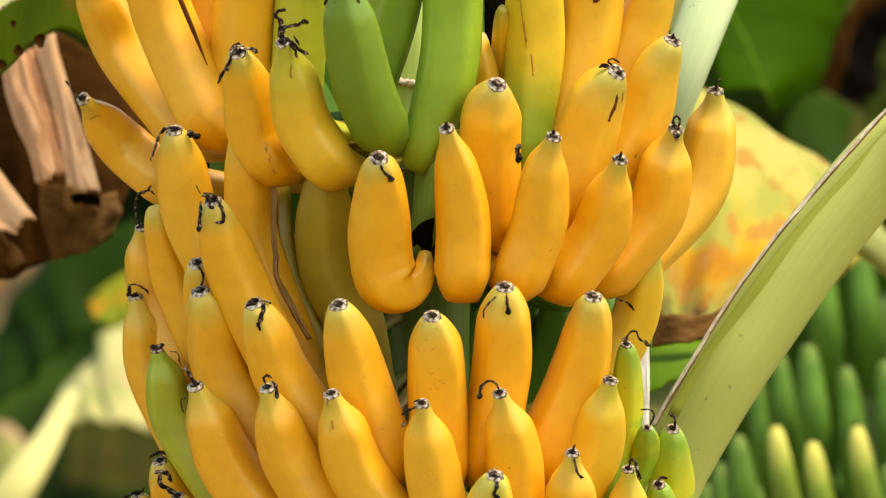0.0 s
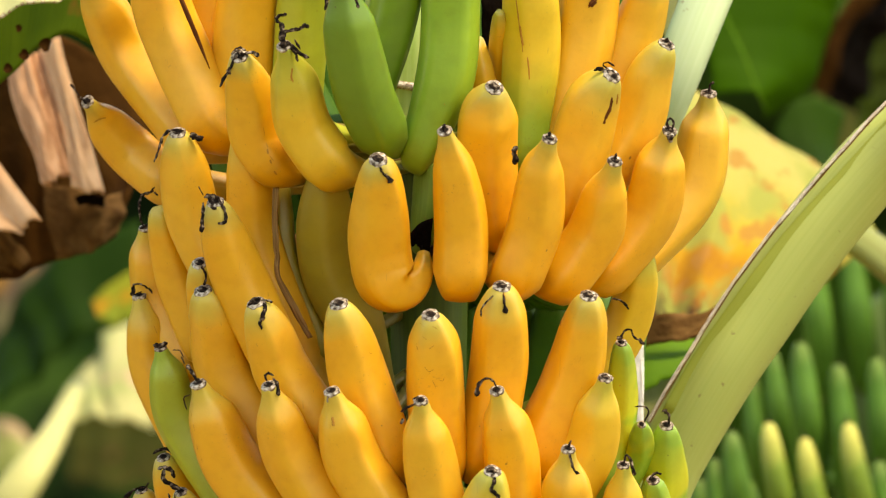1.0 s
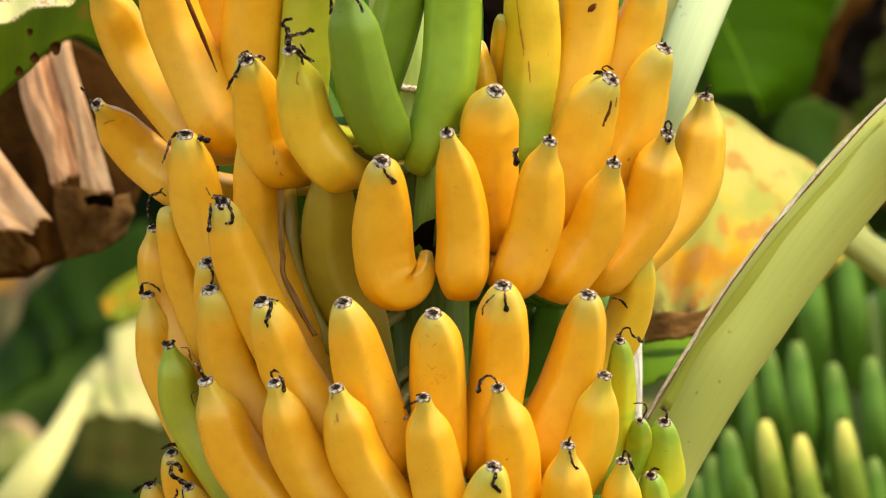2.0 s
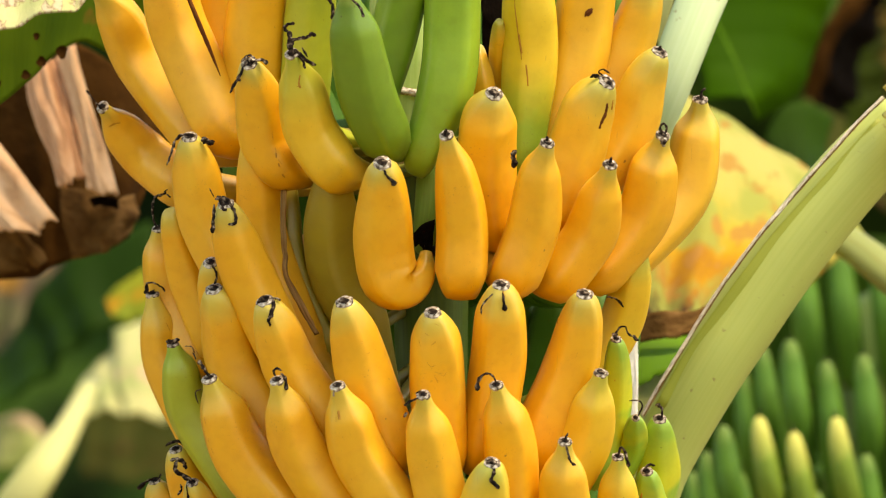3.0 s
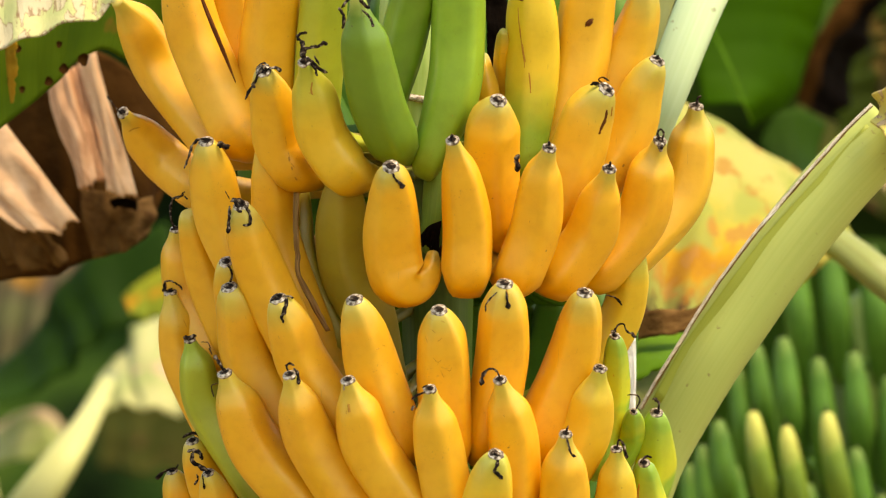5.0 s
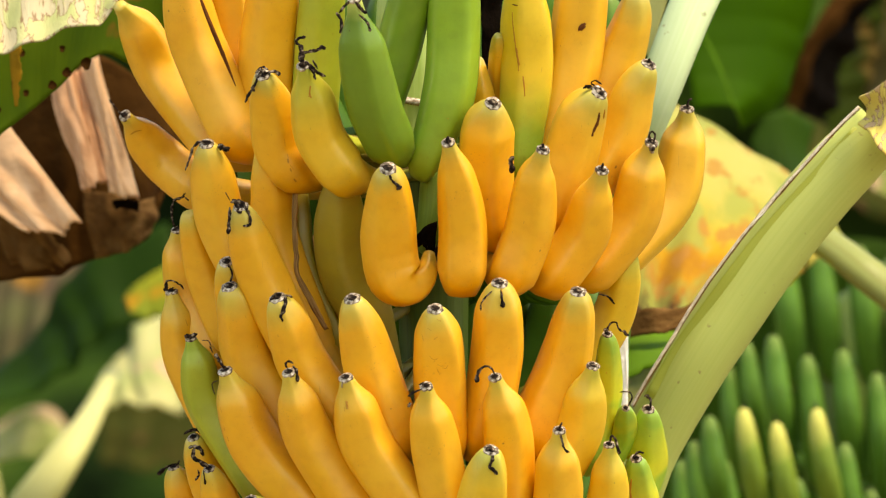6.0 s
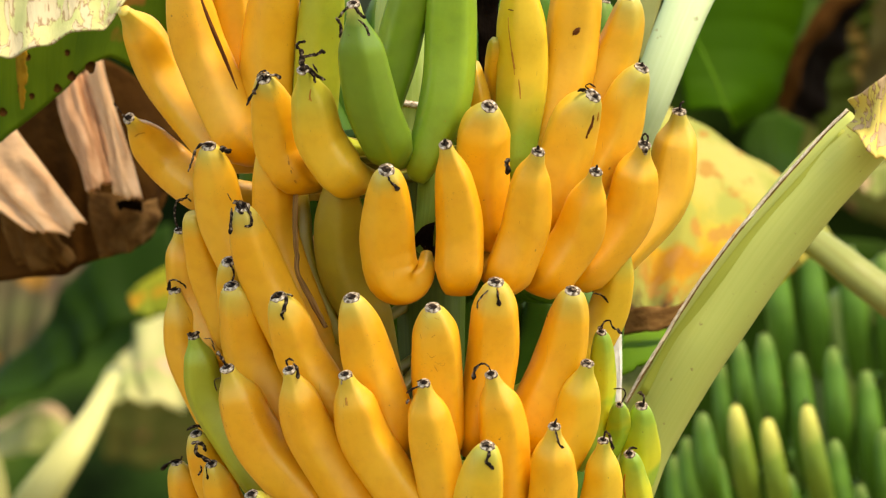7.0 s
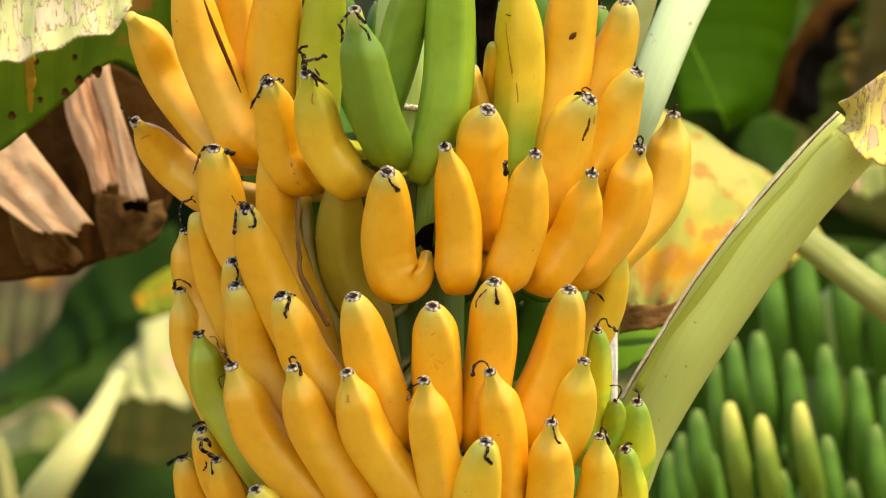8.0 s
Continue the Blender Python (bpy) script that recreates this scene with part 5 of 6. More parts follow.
# the bunch's far side: unseen green fruit added to block light from behind
for low, n_back in ((1.568, 9), (1.478, 11), (1.372, 11), (1.318, 10)):
    CROWN_UP = 0.03
    for k in range(n_back):
        a = radians(24 + 132 * (k + 0.5 + RNG.uniform(-0.2, 0.2)) / n_back)
        c, d, h = math.cos(a), math.sin(a), 0.11 * RNG.uniform(0.9, 1.1)
        spot = [(STEM_X + c * q, STEM_Y + d * q, low + z + RNG.uniform(-0.003, 0.003)) for q, z in ((0.135, h), (0.134, h * 0.72), (0.122, h * 0.36), (0.095, 0.0))]
        banana(*spot, (0.0140, 0.0165, 0.0165), UNRIPE, "s", label=GREENISH)

# ---- the plant beside, with an unripe bunch ----
plant_b = thing("banana_plant", (0.80, 1.75, 0), "neighbouring banana plant with dark trunk and green leaves", "banana plant")
stalk("pseudostem", plant_b, [(0.80, 1.75, -0.05), (0.79, 1.75, 1.0), (0.77, 1.72, 1.9), (0.74, 1.70, 2.4)], [0.13, 0.11, 0.09, 0.06], TRUNK, "dark fibrous trunk", 1.0)
stalk("leaf_stalk", plant_b, [(0.2144, 0.7960, 1.5293), (0.2631, 0.7600, 1.5045), (0.2950, 0.7240, 1.4799), (0.3330, 0.7600, 1.4510), (0.4121, 1.1200, 1.3899), (0.79, 1.72, 1.2)],
      [0.0115, 0.0128, 0.0135, 0.0142, 0.0149, 0.0156], STALK_OLIVE, "olive-brown leaf stalk", 0.7)
bunch_b = thing("banana_bunch", tuple((0.3002, 1.3900, 1.3002)), "unripe dark green banana bunch hanging behind", "banana bunch")
STEM_B = Vector((0.2929, 1.4440, 1.4086))
stalk("fruit_stem", bunch_b, [STEM_B + Vector((0, 0, -0.3)), STEM_B, (0.3157, 1.4800, 1.4610), (0.3801, 1.5700, 1.5049), (0.78, 1.70, 1.80)],
      [0.012, 0.018, 0.018, 0.02, 0.022], PEDUNCLE_SHADED, "green fruit stem", 1.0)


def unripe(tip, length, lean, r, mat=UNRIPE):
    tip = Vector(tip)
    shoulder = tip + Vector((lean * 0.15, -0.004, -length * 0.22))
    belly = tip + Vector((lean * 0.5, -0.008, -length * 0.58))
    base = tip + Vector((lean, 0.012, -length))
    crown = (STEM_B.x + (base.x - STEM_B.x) * 0.3, STEM_B.y - 0.02, base.z + 0.01)
    return fruit(bunch_b, crown, (tip, shoulder, belly, base), (r * 0.82, r, r), mat, "s" if mat is UNRIPE_SUN_TIP else "o", n=18, around=14)


for u_tip in ((0.2463, 1.3400, 1.5001), (0.2721, 1.3400, 1.5043), (0.3012, 1.3400, 1.5017), (0.3270, 1.3400, 1.4957), (0.3493, 1.3400, 1.4871)):
    unripe(u_tip, 0.0923, 0.0103, 0.0112)
for u_tip in ((0.2186, 1.2800, 1.4318), (0.2049, 1.2800, 1.4147)):
    unripe(u_tip, 0.0811, 0.0094, 0.0090)
for u_tip in ((0.2366, 1.2400, 1.4371), (0.2612, 1.2400, 1.4226), (0.2868, 1.2400, 1.4268), (0.3114, 1.2400, 1.4098), (0.3336, 1.2400, 1.4030)):
    unripe(u_tip, 0.0894, 0.0094, 0.0105)
for u_tip in ((0.1890, 1.1400, 1.3794), (0.1780, 1.1400, 1.3617), (0.1687, 1.1400, 1.3482), (0.2860, 1.1400, 1.3599), (0.3219, 1.1400, 1.3683), (0.3468, 1.1400, 1.3565)):
    unripe(u_tip, 0.0844, 0.0101, 0.0102)
for u_tip in ((0.2128, 1.1000, 1.3857), (0.2363, 1.1000, 1.3756), (0.2649, 1.1000, 1.3856)):
    unripe(u_tip, 0.0841, 0.0151, 0.0096, UNRIPE_SUN_TIP)
for u_tip in ((0.1994, 1.1600, 1.3479), (0.2248, 1.1600, 1.3369), (0.2522, 1.1600, 1.3343), (0.2713, 1.1600, 1.3267), (0.3051, 1.1600, 1.3267), (0.1876, 1.1600, 1.3268)):
    unripe(u_tip, 0.0846, 0.0101, 0.0102)

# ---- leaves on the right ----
# Dark sheet added behind the unripe fruit; it paints shade into their gaps.
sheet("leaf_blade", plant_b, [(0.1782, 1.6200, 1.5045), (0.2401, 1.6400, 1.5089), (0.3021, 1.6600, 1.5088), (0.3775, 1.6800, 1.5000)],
      [(0.1602, 1.6000, 1.2723), (0.2395, 1.6200, 1.2719), (0.3014, 1.6400, 1.2714), (0.3767, 1.6600, 1.2710)], LEAF_DARK_SHADED, "dark green sheet added as the shade between the unripe fruit", 40, 14, 0.004, 5, 0.05)
blade = sheet("leaf_blade", plant_b, [(0.1721, 1.3000, 1.7140), (0.1728, 1.2900, 1.6796), (0.1744, 1.2800, 1.6496), (0.1768, 1.2700, 1.6239), (0.1800, 1.2600, 1.6024)],
              [(0.2792, 1.3800, 1.7153), (0.2679, 1.3800, 1.6722), (0.2567, 1.3600, 1.6376), (0.2454, 1.3300, 1.6081), (0.2136, 1.2800, 1.5863)], LEAF, "green hanging leaf blade lit from above", 44, 22, 0.0006, 5, 0.02, belly=0.02)
stalk("vein", blade, [(0.1838, 1.2550, 1.6620), (0.1977, 1.2450, 1.6321), (0.2080, 1.2500, 1.6066), (0.2150, 1.2620, 1.5913)], [0.0005, 0.0009, 0.0010, 0.0005], LEAF_BRIGHT, "paler vein", 0.5)
yellow = sheet("yellow_leaf", plant, [(0.1245, 0.8680, 1.6209), (0.1598, 0.8680, 1.6018), (0.2034, 0.8680, 1.5772), (0.2491, 0.8680, 1.5441), (0.2791, 0.9040, 1.5088)],
               [(0.1123, 0.5080, 1.4462), (0.1362, 0.4900, 1.4463), (0.1600, 0.4720, 1.4504), (0.1763, 0.4900, 1.4523), (0.2010, 0.5260, 1.4461)], LEAF_YELLOW, "yellow dying leaf blade with brown patches", 50, 20, 0.003, 4, 0.06)
sheet("dry_leaf", plant, [(0.1177, 0.4500, 1.4556), (0.1375, 0.4400, 1.4600), (0.1594, 0.4400, 1.4604), (0.1754, 0.4500, 1.4715)],
      [(0.1176, 0.4400, 1.4398), (0.1382, 0.4300, 1.4430), (0.1541, 0.4300, 1.4461), (0.1713, 0.4400, 1.4584)], DRY_BROWN, "brown dead edge of the yellow leaf", 24, 8, 0.0008, 2, 0.10)
# The shaded inside of the curl is painted near-black.
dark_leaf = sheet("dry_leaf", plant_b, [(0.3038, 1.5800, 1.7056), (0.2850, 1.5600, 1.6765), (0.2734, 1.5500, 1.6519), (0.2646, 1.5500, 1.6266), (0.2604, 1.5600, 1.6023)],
                  [(0.3287, 1.6600, 1.7069), (0.3119, 1.6600, 1.6673), (0.3002, 1.6500, 1.6408), (0.2920, 1.6400, 1.6143), (0.2863, 1.6200, 1.5931)], DRY_BLACK_SHADE, "curled dry leaf with deep shade painted black", 30, 12, 0.004, 3, 0.10)
sheet("rolled_edge", dark_leaf, [(0.3141, 1.5000, 1.7061), (0.2866, 1.4800, 1.6849), (0.2682, 1.4700, 1.6605), (0.2569, 1.4700, 1.6323), (0.2518, 1.4800, 1.6060)],
      [(0.3250, 1.5200, 1.7012), (0.2984, 1.5000, 1.6800), (0.2764, 1.4900, 1.6538), (0.2642, 1.4900, 1.6295), (0.2583, 1.5000, 1.6053)], DRY_DARK, "brown rolled edge", 24, 8, 0.003, 3, 0.25, 0.0015, 0.008)
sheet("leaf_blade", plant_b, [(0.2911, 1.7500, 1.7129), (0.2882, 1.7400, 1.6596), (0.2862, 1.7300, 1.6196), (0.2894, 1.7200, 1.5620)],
      [(0.3390, 1.8000, 1.7137), (0.3296, 1.8000, 1.6692), (0.3220, 1.7800, 1.6289), (0.3037, 1.7600, 1.5666)], LEAF_MURKY, "dark green leaf blade with shade put into its colour", 40, 12, 0.002, 8, 0.06)
sheet("dry_leaf", plant_b, [(0.3215, 1.9000, 1.7154), (0.3212, 1.8900, 1.6659), (0.3174, 1.8800, 1.6299), (0.3110, 1.8800, 1.5896)],
      [(0.3813, 1.8000, 1.7137), (0.3813, 1.8000, 1.6647), (0.3813, 1.8000, 1.6246), (0.3812, 1.8000, 1.5846)], LEAF_MOTTLED, "brown and green mottled dying leaf", 30, 10, 0.003, 3, 0.1)
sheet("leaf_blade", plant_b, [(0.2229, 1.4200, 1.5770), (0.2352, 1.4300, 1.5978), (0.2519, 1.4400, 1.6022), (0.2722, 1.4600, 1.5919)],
      [(0.2351, 1.3800, 1.5474), (0.2446, 1.3800, 1.5453), (0.2566, 1.3800, 1.5453), (0.2743, 1.4000, 1.5475)], LEAF_DARK_SHADED, "rounded dark green leaf blade", 24, 12, 0.001, 2, 0.08, belly=0.01)
sheet("dry_leaf", plant_b, [(0.2623, 1.9500, 1.6082), (0.2866, 1.9500, 1.6100), (0.3227, 1.9500, 1.6144), (0.3858, 1.9500, 1.6171)],
      [(0.2618, 1.9300, 1.5495), (0.2861, 1.9300, 1.5473), (0.3221, 1.9300, 1.5270), (0.3851, 1.9300, 1.5090)], LEAF_DULL, "dull brown dying leaf in shade", 24, 10, 0.003, 2, 0.1)
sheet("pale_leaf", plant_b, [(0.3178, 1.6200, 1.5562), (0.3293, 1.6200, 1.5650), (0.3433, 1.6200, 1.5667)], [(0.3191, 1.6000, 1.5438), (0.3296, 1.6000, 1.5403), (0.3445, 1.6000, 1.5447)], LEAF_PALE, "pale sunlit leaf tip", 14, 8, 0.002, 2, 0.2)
sheet("leaf_sheath", plant, [(0.1324, 0.3300, 1.6891), (0.1332, 0.3300, 1.6576), (0.1332, 0.3300, 1.6356), (0.1348, 0.3300, 1.6261)], [(0.1529, 0.3300, 1.6891), (0.1474, 0.3300, 1.6655), (0.1411, 0.3300, 1.6458), (0.1363, 0.3300, 1.6269)], STALK_YELLOW, "yellow-green leaf sheath beside the stalk", 24, 6, 0.0004, 2, 0.02)

# ---- leaves on the left ----
plant_c = thing("banana_plant", (-0.90, 1.6, 0), "neighbouring banana plant with dry hanging leaves", "banana plant")
stalk("pseudostem", plant_c, [(-0.90, 1.6, -0.05), (-0.89, 1.6, 1.0), (-0.86, 1.58, 1.9), (-0.84, 1.55, 2.4)], [0.13, 0.11, 0.09, 0.06], TRUNK, "dark fibrous trunk", 1.0)
spotted = sheet("spotted_leaf", plant, [(-0.3561, 0.3450, 1.6507), (-0.3087, 0.3450, 1.6665), (-0.2611, 0.3450, 1.6784), (-0.2137, 0.3450, 1.6902), (-0.1781, 0.3450, 1.6823)],
      [(-0.3559, 0.3400, 1.5360), (-0.3081, 0.3300, 1.5683), (-0.2647, 0.3300, 1.6031), (-0.2291, 0.3300, 1.6299), (-0.1902, 0.3600, 1.6073)], LEAF_SPOTTED, "green leaf blade with brown rot spots", 60, 20, 0.0008, 9, 0.03)
sheet("rust_streak", spotted, [(-0.2918, 0.3120, 1.6352), (-0.2903, 0.3140, 1.6147), (-0.2879, 0.3160, 1.5950)], [(-0.2835, 0.3120, 1.6352), (-0.2838, 0.3140, 1.6147), (-0.2858, 0.3160, 1.5950)], LEAF_BURNT, "orange rust streak", 30, 6, 0.0003, 2, 0.5)
for u_at, size in (((-0.2560, 0.3160, 1.6333), 6), ((-0.2400, 0.3220, 1.6234), 11), ((-0.2530, 0.3220, 1.6176), 9), ((-0.2629, 0.3220, 1.6093), 8), ((-0.2803, 0.3220, 1.6038), 6), ((-0.2881, 0.3220, 1.6089), 7), ((-0.2833, 0.3180, 1.6305), 7), ((-0.3000, 0.3220, 1.5931), 8)):
    rim = [Vector(u_at) + Vector((math.cos(k * 0.628) * size * 0.00034 * (1 + 0.25 * math.sin(k * 2.1 + size)), -0.006 + 0.0015 * d, math.sin(k * 0.628) * size * 0.00040)) for d in (0, 1) for k in range(10)]
    part("rot_spot", rim, [tuple(range(10)), tuple(range(19, 9, -1))] + [(k, (k + 1) % 10 + 0, (k + 1) % 10 + 10, k + 10) for k in range(10)], DRY_DARK, spotted, "dark brown rot spot")
sheet("bleached_leaf_edge", plant, [(-0.3414, 0.2500, 1.6960), (-0.3062, 0.2500, 1.6999), (-0.2788, 0.2500, 1.6998), (-0.2515, 0.2500, 1.6998), (-0.2281, 0.2550, 1.6960), (-0.2087, 0.2600, 1.6921)],
      [(-0.3401, 0.2050, 1.6135), (-0.3050, 0.2050, 1.6274), (-0.2809, 0.2050, 1.6336), (-0.2552, 0.2050, 1.6437), (-0.2311, 0.2100, 1.6477), (-0.2143, 0.2250, 1.6681)], LEAF_SICK, "bleached curling leaf margin with brown blotches", 70, 22, 0.003, 4, 0.03, 0.0015, 0.014)
sheet("dry_leaf_strip", plant, [(-0.2060, 0.4000, 1.6912), (-0.2028, 0.4000, 1.6753), (-0.1980, 0.4000, 1.6570)], [(-0.1923, 0.3900, 1.6910), (-0.1899, 0.3900, 1.6712), (-0.1875, 0.3900, 1.6529)], DRY_FOLD, "pale pinkish dry leaf strip", 14, 6, 0.001, 2, 0.1)
# Light and shade on this leaf are painted by the tone of each sheet.
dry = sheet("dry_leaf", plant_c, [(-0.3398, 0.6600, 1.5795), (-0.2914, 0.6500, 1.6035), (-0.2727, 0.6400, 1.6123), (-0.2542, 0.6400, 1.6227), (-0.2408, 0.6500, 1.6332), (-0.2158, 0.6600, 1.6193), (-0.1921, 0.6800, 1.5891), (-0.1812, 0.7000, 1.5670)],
            [(-0.3391, 0.6400, 1.4758), (-0.2907, 0.6300, 1.4789), (-0.2646, 0.6200, 1.4822), (-0.2499, 0.6200, 1.4907), (-0.2277, 0.6200, 1.4963), (-0.2113, 0.6300, 1.5030), (-0.2040, 0.6500, 1.5130), (-0.2001, 0.6800, 1.5353)], DRY_DARK, "brown dry hanging leaf with folds, shade painted into its dark colour", 70, 30, 0.0022, 5, 0.02, 0.0015)
sheet("fold", dry, [(-0.2712, 0.6100, 1.6116), (-0.2643, 0.6000, 1.6156), (-0.2569, 0.6000, 1.6193)], [(-0.2490, 0.5500, 1.5410), (-0.2422, 0.5400, 1.5402), (-0.2350, 0.5450, 1.5447)], DRY_TAN, "tan fold with sunlight painted in", 18, 34, 0.0028, 1, 0.05, 0.0015, -0.002, 4)
sheet("fold", dry, [(-0.2577, 0.6020, 1.6193), (-0.2527, 0.6060, 1.6219), (-0.2467, 0.6040, 1.6252)], [(-0.2357, 0.5470, 1.5447), (-0.2307, 0.5520, 1.5447), (-0.2241, 0.5500, 1.5432)], DRY, "salmon-tan fold with sunlight painted in", 18, 34, 0.0030, 2, 0.03, 0.0015, -0.002, 2)
sheet("fold", dry, [(-0.2488, 0.6000, 1.6244), (-0.2435, 0.5920, 1.6280), (-0.2384, 0.5950, 1.6318)], [(-0.2298, 0.5450, 1.5388), (-0.2194, 0.5350, 1.5344), (-0.2092, 0.5400, 1.5344)], DRY_FOLD, "cream fold with sunlight painted in", 18, 36, 0.0024, 1, 0.03, 0.0015, 0.002, 5)
sheet("fold", dry, [(-0.3385, 0.6200, 1.5515), (-0.3235, 0.6100, 1.5736), (-0.3051, 0.6100, 1.5920)], [(-0.2901, 0.5400, 1.5138), (-0.2679, 0.5300, 1.5109), (-0.2478, 0.5300, 1.5175)], DRY_FOLD, "broad cream fold with sunlight painted in", 26, 40, 0.0036, 2, 0.06, 0.0015, -0.004, 6)
sheet("fold", dry, [(-0.3121, 0.6000, 1.5367), (-0.2934, 0.5900, 1.5293), (-0.2750, 0.5900, 1.5238)], [(-0.2973, 0.6000, 1.4888), (-0.2752, 0.6000, 1.4852), (-0.2570, 0.6100, 1.4926)], DRY_BROWN, "reddish brown fold with half shade painted in", 24, 20, 0.003, 2, 0.10, 0.0015, -0.004, 3)
sheet("fold", dry, [(-0.2490, 0.6100, 1.5405), (-0.2292, 0.6000, 1.5375), (-0.2145, 0.6000, 1.5324), (-0.2009, 0.6200, 1.5351)], [(-0.2402, 0.6000, 1.4933), (-0.2253, 0.5900, 1.4963), (-0.2116, 0.5900, 1.5022), (-0.2025, 0.6100, 1.5118)], DRY_BROWN, "brown fold with shade painted in, under the lit ones", 28, 16, 0.0022, 3, 0.05, 0.0015, -0.004, 9)
# Not a fold of its own: a black sheet painted as shade underneath.
sheet("fold", dry, [(-0.2283, 0.5750, 1.5323), (-0.2194, 0.5700, 1.5338), (-0.2099, 0.5750, 1.5323)], [(-0.2264, 0.5900, 1.5272), (-0.2183, 0.5900, 1.5280), (-0.2102, 0.5900, 1.5265)], DRY_BLACK_SHADE, "black sheet painted as shade in the hollow under the cream fold", 14, 6, 0.0006, 1, 0.1)
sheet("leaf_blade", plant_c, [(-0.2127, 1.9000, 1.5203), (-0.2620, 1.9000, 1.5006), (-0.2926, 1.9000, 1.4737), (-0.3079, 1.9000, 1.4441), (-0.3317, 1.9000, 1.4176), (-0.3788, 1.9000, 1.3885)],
      [(-0.1983, 1.8400, 1.4558), (-0.2430, 1.8400, 1.4416), (-0.2720, 1.8400, 1.4237), (-0.2922, 1.8400, 1.4023), (-0.3234, 1.8400, 1.3881), (-0.3771, 1.8400, 1.3676)], LEAF_DARK_SHADED, "dark green leaf blade", 40, 12, 0.003, 5, 0.04)
sheet("dry_leaf", plant_c, [(-0.4029, 2.2500, 1.5007), (-0.3522, 2.2500, 1.5007), (-0.3107, 2.2500, 1.4960), (-0.2738, 2.2500, 1.4867)],
      [(-0.4000, 2.1500, 1.3680), (-0.3588, 2.1500, 1.3748), (-0.3222, 2.1500, 1.4045), (-0.2855, 2.1500, 1.4411)], LEAF_DYING, "brown and grey-green dying leaf", 36, 14, 0.006, 6, 0.1)
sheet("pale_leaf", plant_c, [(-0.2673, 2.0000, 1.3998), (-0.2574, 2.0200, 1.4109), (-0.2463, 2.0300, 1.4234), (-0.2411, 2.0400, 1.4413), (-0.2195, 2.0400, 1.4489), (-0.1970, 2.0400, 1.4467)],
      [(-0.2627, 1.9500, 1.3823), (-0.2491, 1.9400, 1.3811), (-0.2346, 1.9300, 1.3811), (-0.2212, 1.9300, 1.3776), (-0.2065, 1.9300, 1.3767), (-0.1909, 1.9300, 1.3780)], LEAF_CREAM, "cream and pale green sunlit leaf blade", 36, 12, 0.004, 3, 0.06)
stalk("leaf_stalk", plant_c, [(-0.2518, 1.7000, 1.4051), (-0.2656, 1.6000, 1.3744), (-0.2847, 1.5500, 1.3435), (-0.3092, 1.5500, 1.3077), (-0.3394, 1.6000, 1.2640), (-0.50, 1.70, 1.10), (-0.84, 1.60, 0.8)],
      [0.0066, 0.0096, 0.0145, 0.0175, 0.0193, 0.022, 0.025], STALK_YELLOW, "pale yellow sunlit leaf stalk", 0.6)
stalk("leaf_stalk", plant_c, [(-0.3602, 2.1000, 1.3503), (-0.3547, 2.1000, 1.3229), (-0.3511, 2.1000, 1.2956), (-0.3484, 2.1000, 1.2500), (-0.60, 1.80, 0.9), (-0.84, 1.62, 0.7)],
      [0.0036, 0.0059, 0.0068, 0.0072, 0.016, 0.02], STALK_YELLOW, "thin pale leaf stalk", 0.6)
sheet("pale_leaf", plant_c, [(-0.3663, 2.3000, 1.3539), (-0.3451, 2.2800, 1.3656), (-0.3263, 2.2600, 1.3749), (-0.3126, 2.2600, 1.3745), (-0.2993, 2.2800, 1.3610)],
      [(-0.3635, 2.2000, 1.3341), (-0.3408, 2.2000, 1.3359), (-0.3225, 2.2000, 1.3386), (-0.3089, 2.2000, 1.3423), (-0.2998, 2.2000, 1.3482)], LEAF_PALE, "pale sunlit leaf blade", 30, 10, 0.002, 2, 0.10)
sheet("dry_leaf", plant_c, [(-0.2897, 3.0930, 1.3757), (-0.2498, 3.0930, 1.3757), (-0.1798, 3.0930, 1.3806)],
      [(-0.2897, 3.0930, 1.3207), (-0.2498, 3.0930, 1.3158), (-0.1798, 3.0930, 1.3108)], LEAF_DULL, "dull green-brown dying leaf", 24, 10, 0.003, 2, 0.2)
sheet("dying_leaf_tip", plant_c, [(-0.2421, 1.7000, 1.4634), (-0.2306, 1.7000, 1.4749), (-0.2094, 1.7000, 1.4873)], [(-0.2364, 1.6800, 1.4520), (-0.2241, 1.6800, 1.4485), (-0.2047, 1.6800, 1.4520)], LEAF_RUST, "orange-yellow dying leaf tip", 16, 8, 0.0008, 2, 0.4)
sheet("leaf_blade", plant, [(0.1119, 0.4720, 1.4444), (0.1319, 0.4720, 1.4476), (0.1559, 0.4720, 1.4444)], [(0.1112, 0.4000, 1.4090), (0.1291, 0.4000, 1.4169), (0.1470, 0.4000, 1.4249)], LEAF_BRIGHT, "green leaf blade with sunlight painted in as bright green", 16, 10, 0.0004, 1, 0.1)
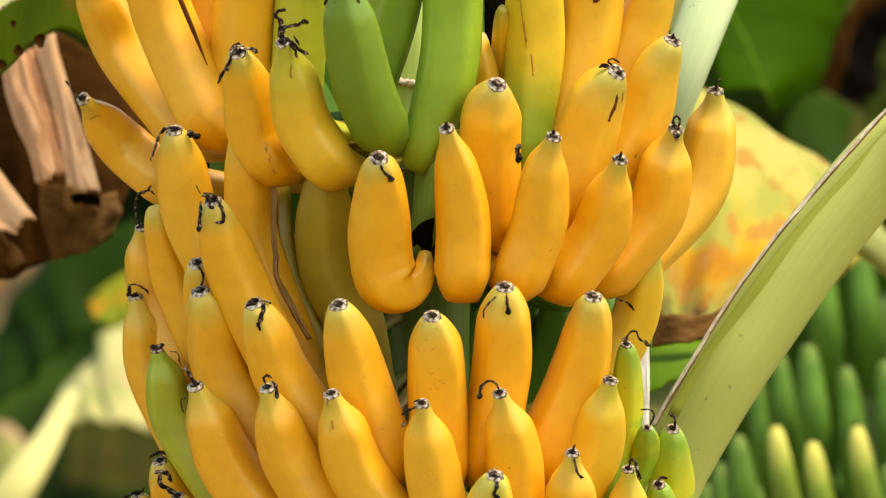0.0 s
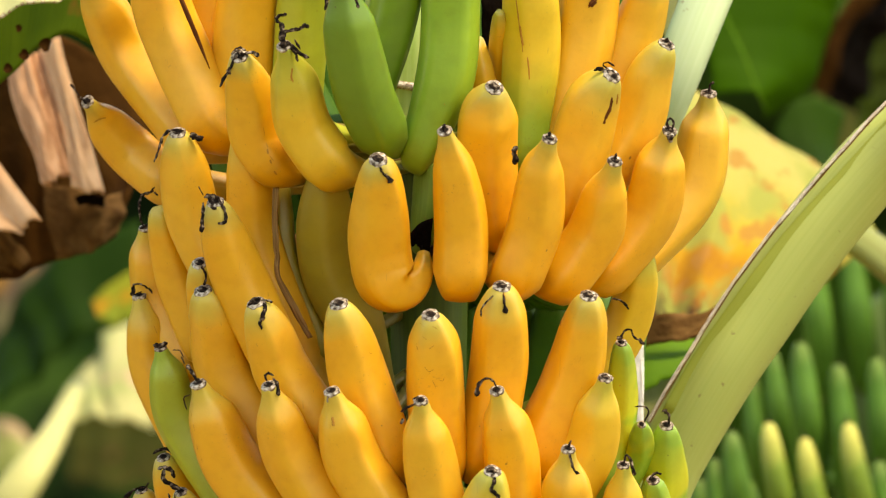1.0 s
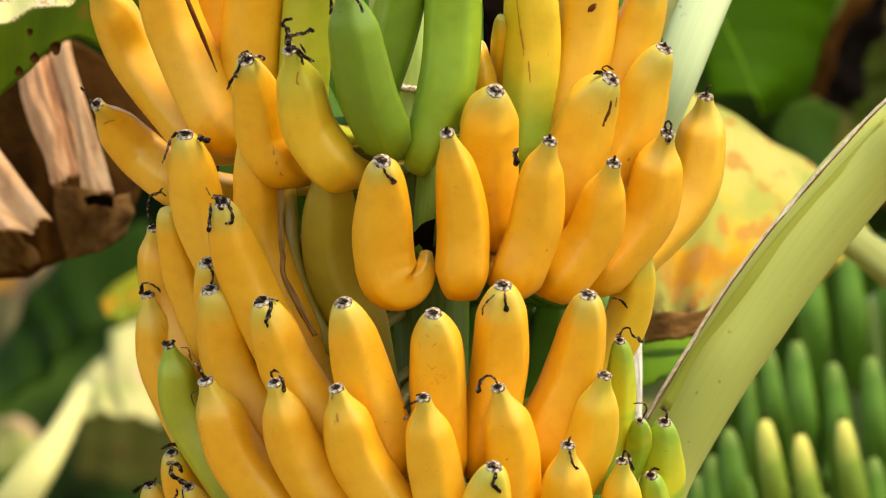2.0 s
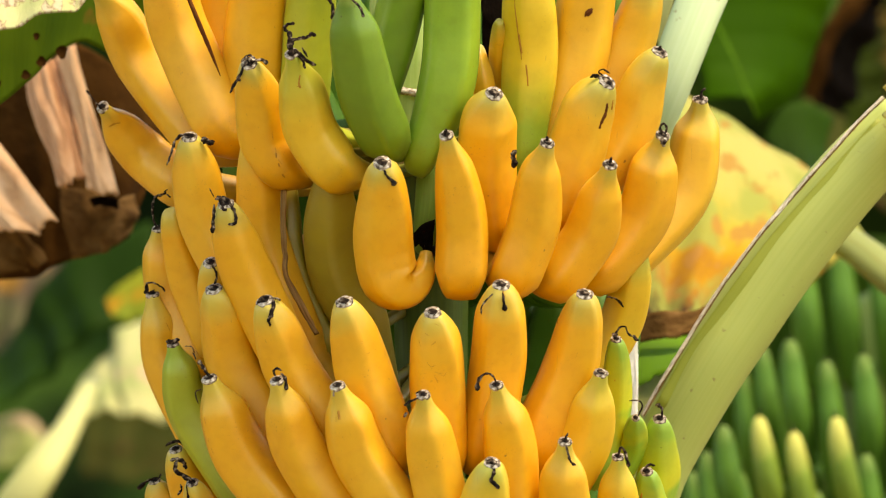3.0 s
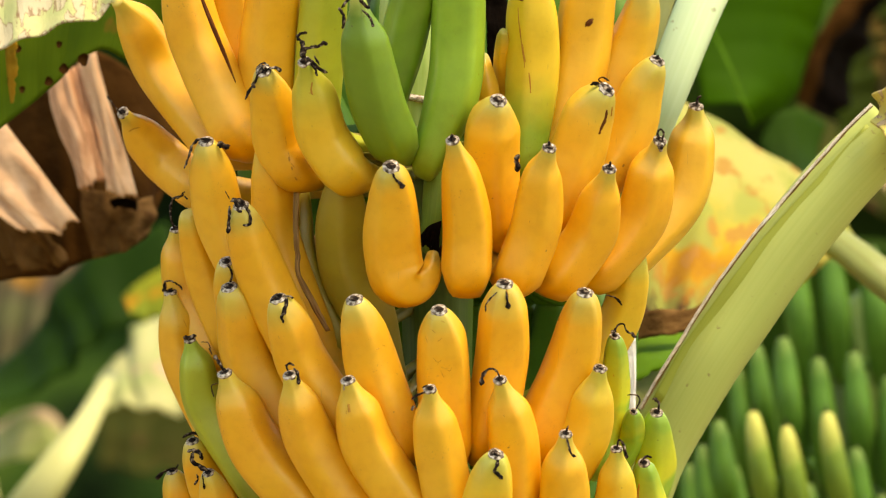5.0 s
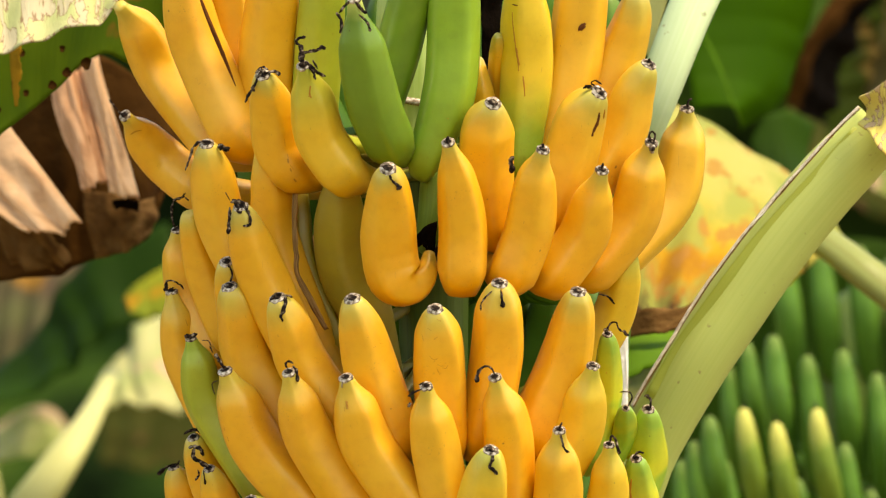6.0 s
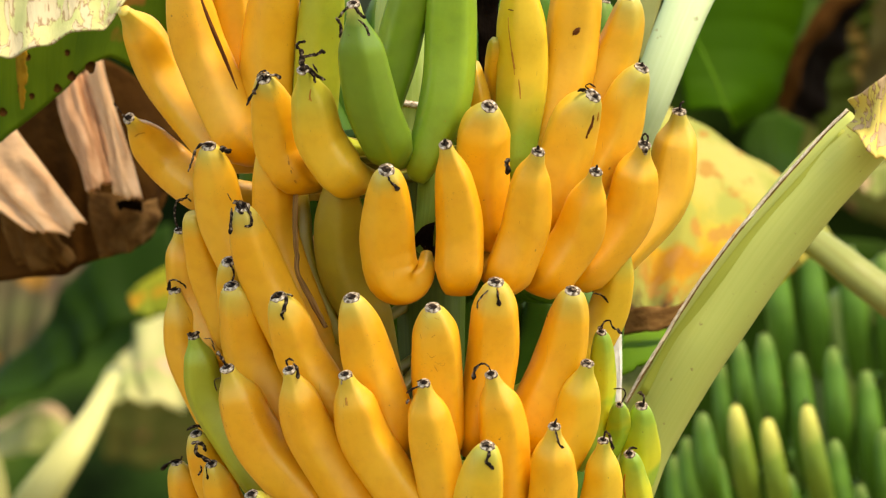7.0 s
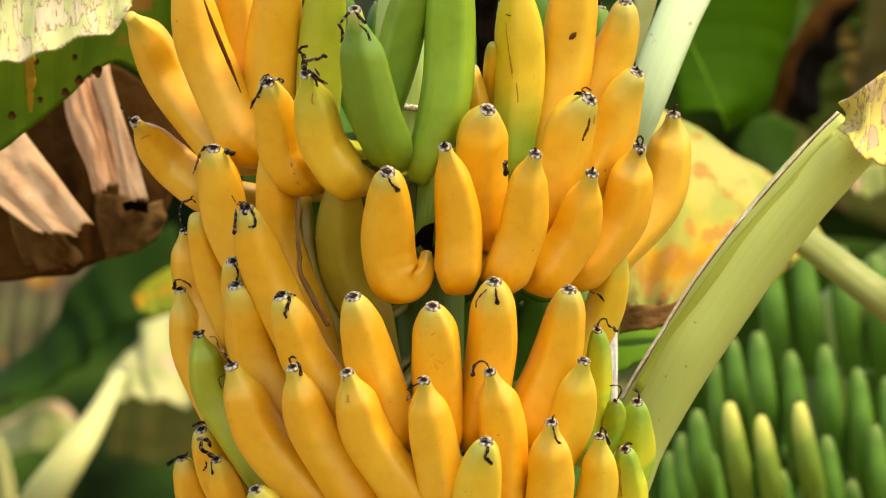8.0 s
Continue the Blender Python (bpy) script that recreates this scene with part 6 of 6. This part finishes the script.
sheet("pale_leaf", plant, [(0.1125, 0.5260, 1.4159), (0.1327, 0.5260, 1.4219), (0.1487, 0.5260, 1.4199)], [(0.1118, 0.4540, 1.3805), (0.1297, 0.4540, 1.3845), (0.1477, 0.4540, 1.3885)], LEAF_PALE, "pale leaf blade", 16, 10, 0.0004, 1, 0.1)

# ---- where the blades hang from their plants ----
stalk("leaf_stalk", plant_b, [(0.2091, 1.3540, 1.7457), (0.2671, 1.4500, 1.9452), (0.55, 1.62, 2.35), (0.74, 1.70, 2.30)], [0.006, 0.012, 0.018, 0.022], STALK, "green leaf stalk", 0.7)
stalk("leaf_stalk", plant_b, [(0.3187, 1.5880, 1.7307), (0.3980, 1.6000, 1.8980), (0.66, 1.68, 2.20), (0.75, 1.71, 2.15)], [0.006, 0.010, 0.014, 0.018], BRACT, "dry brown leaf stalk", 0.7)
stalk("leaf_stalk", plant, [(-0.2137, 0.2700, 1.6975), (-0.1597, 0.3600, 1.8945), (-0.0742, 0.4400, 2.0564), (0.0000, 0.4800, 1.9792)], [0.006, 0.010, 0.015, 0.018], STALK, "green leaf stalk", 0.7)
stalk("leaf_stalk", plant, [(-0.1802, 0.4720, 1.6861), (-0.0922, 0.4800, 1.7765), (-0.0368, 0.4900, 1.8680), (0.0000, 0.4900, 1.8312)], [0.005, 0.009, 0.014, 0.016], STALK, "green leaf stalk", 0.7)
stalk("leaf_stalk", plant_c, [(-0.2704, 0.8770, 1.6368), (-0.3080, 1.0000, 1.8850), (-0.60, 1.40, 2.30), (-0.84, 1.55, 2.25)], [0.006, 0.010, 0.016, 0.020], BRACT, "dry brown leaf stalk", 0.7)
stalk("leaf_stalk", plant_c, [(-0.3566, 1.1020, 1.4325), (-0.4641, 1.2500, 1.5000), (-0.75, 1.48, 1.55), (-0.88, 1.59, 1.45)], [0.006, 0.010, 0.016, 0.020], STALK, "green leaf stalk", 0.7)
stalk("leaf_stalk", plant_c, [(-0.3710, 1.2820, 1.3625), (-0.62, 1.42, 1.34), (-0.78, 1.54, 1.36), (-0.88, 1.59, 1.28)], [0.006, 0.010, 0.016, 0.020], STALK_YELLOW, "pale leaf stalk", 0.7)
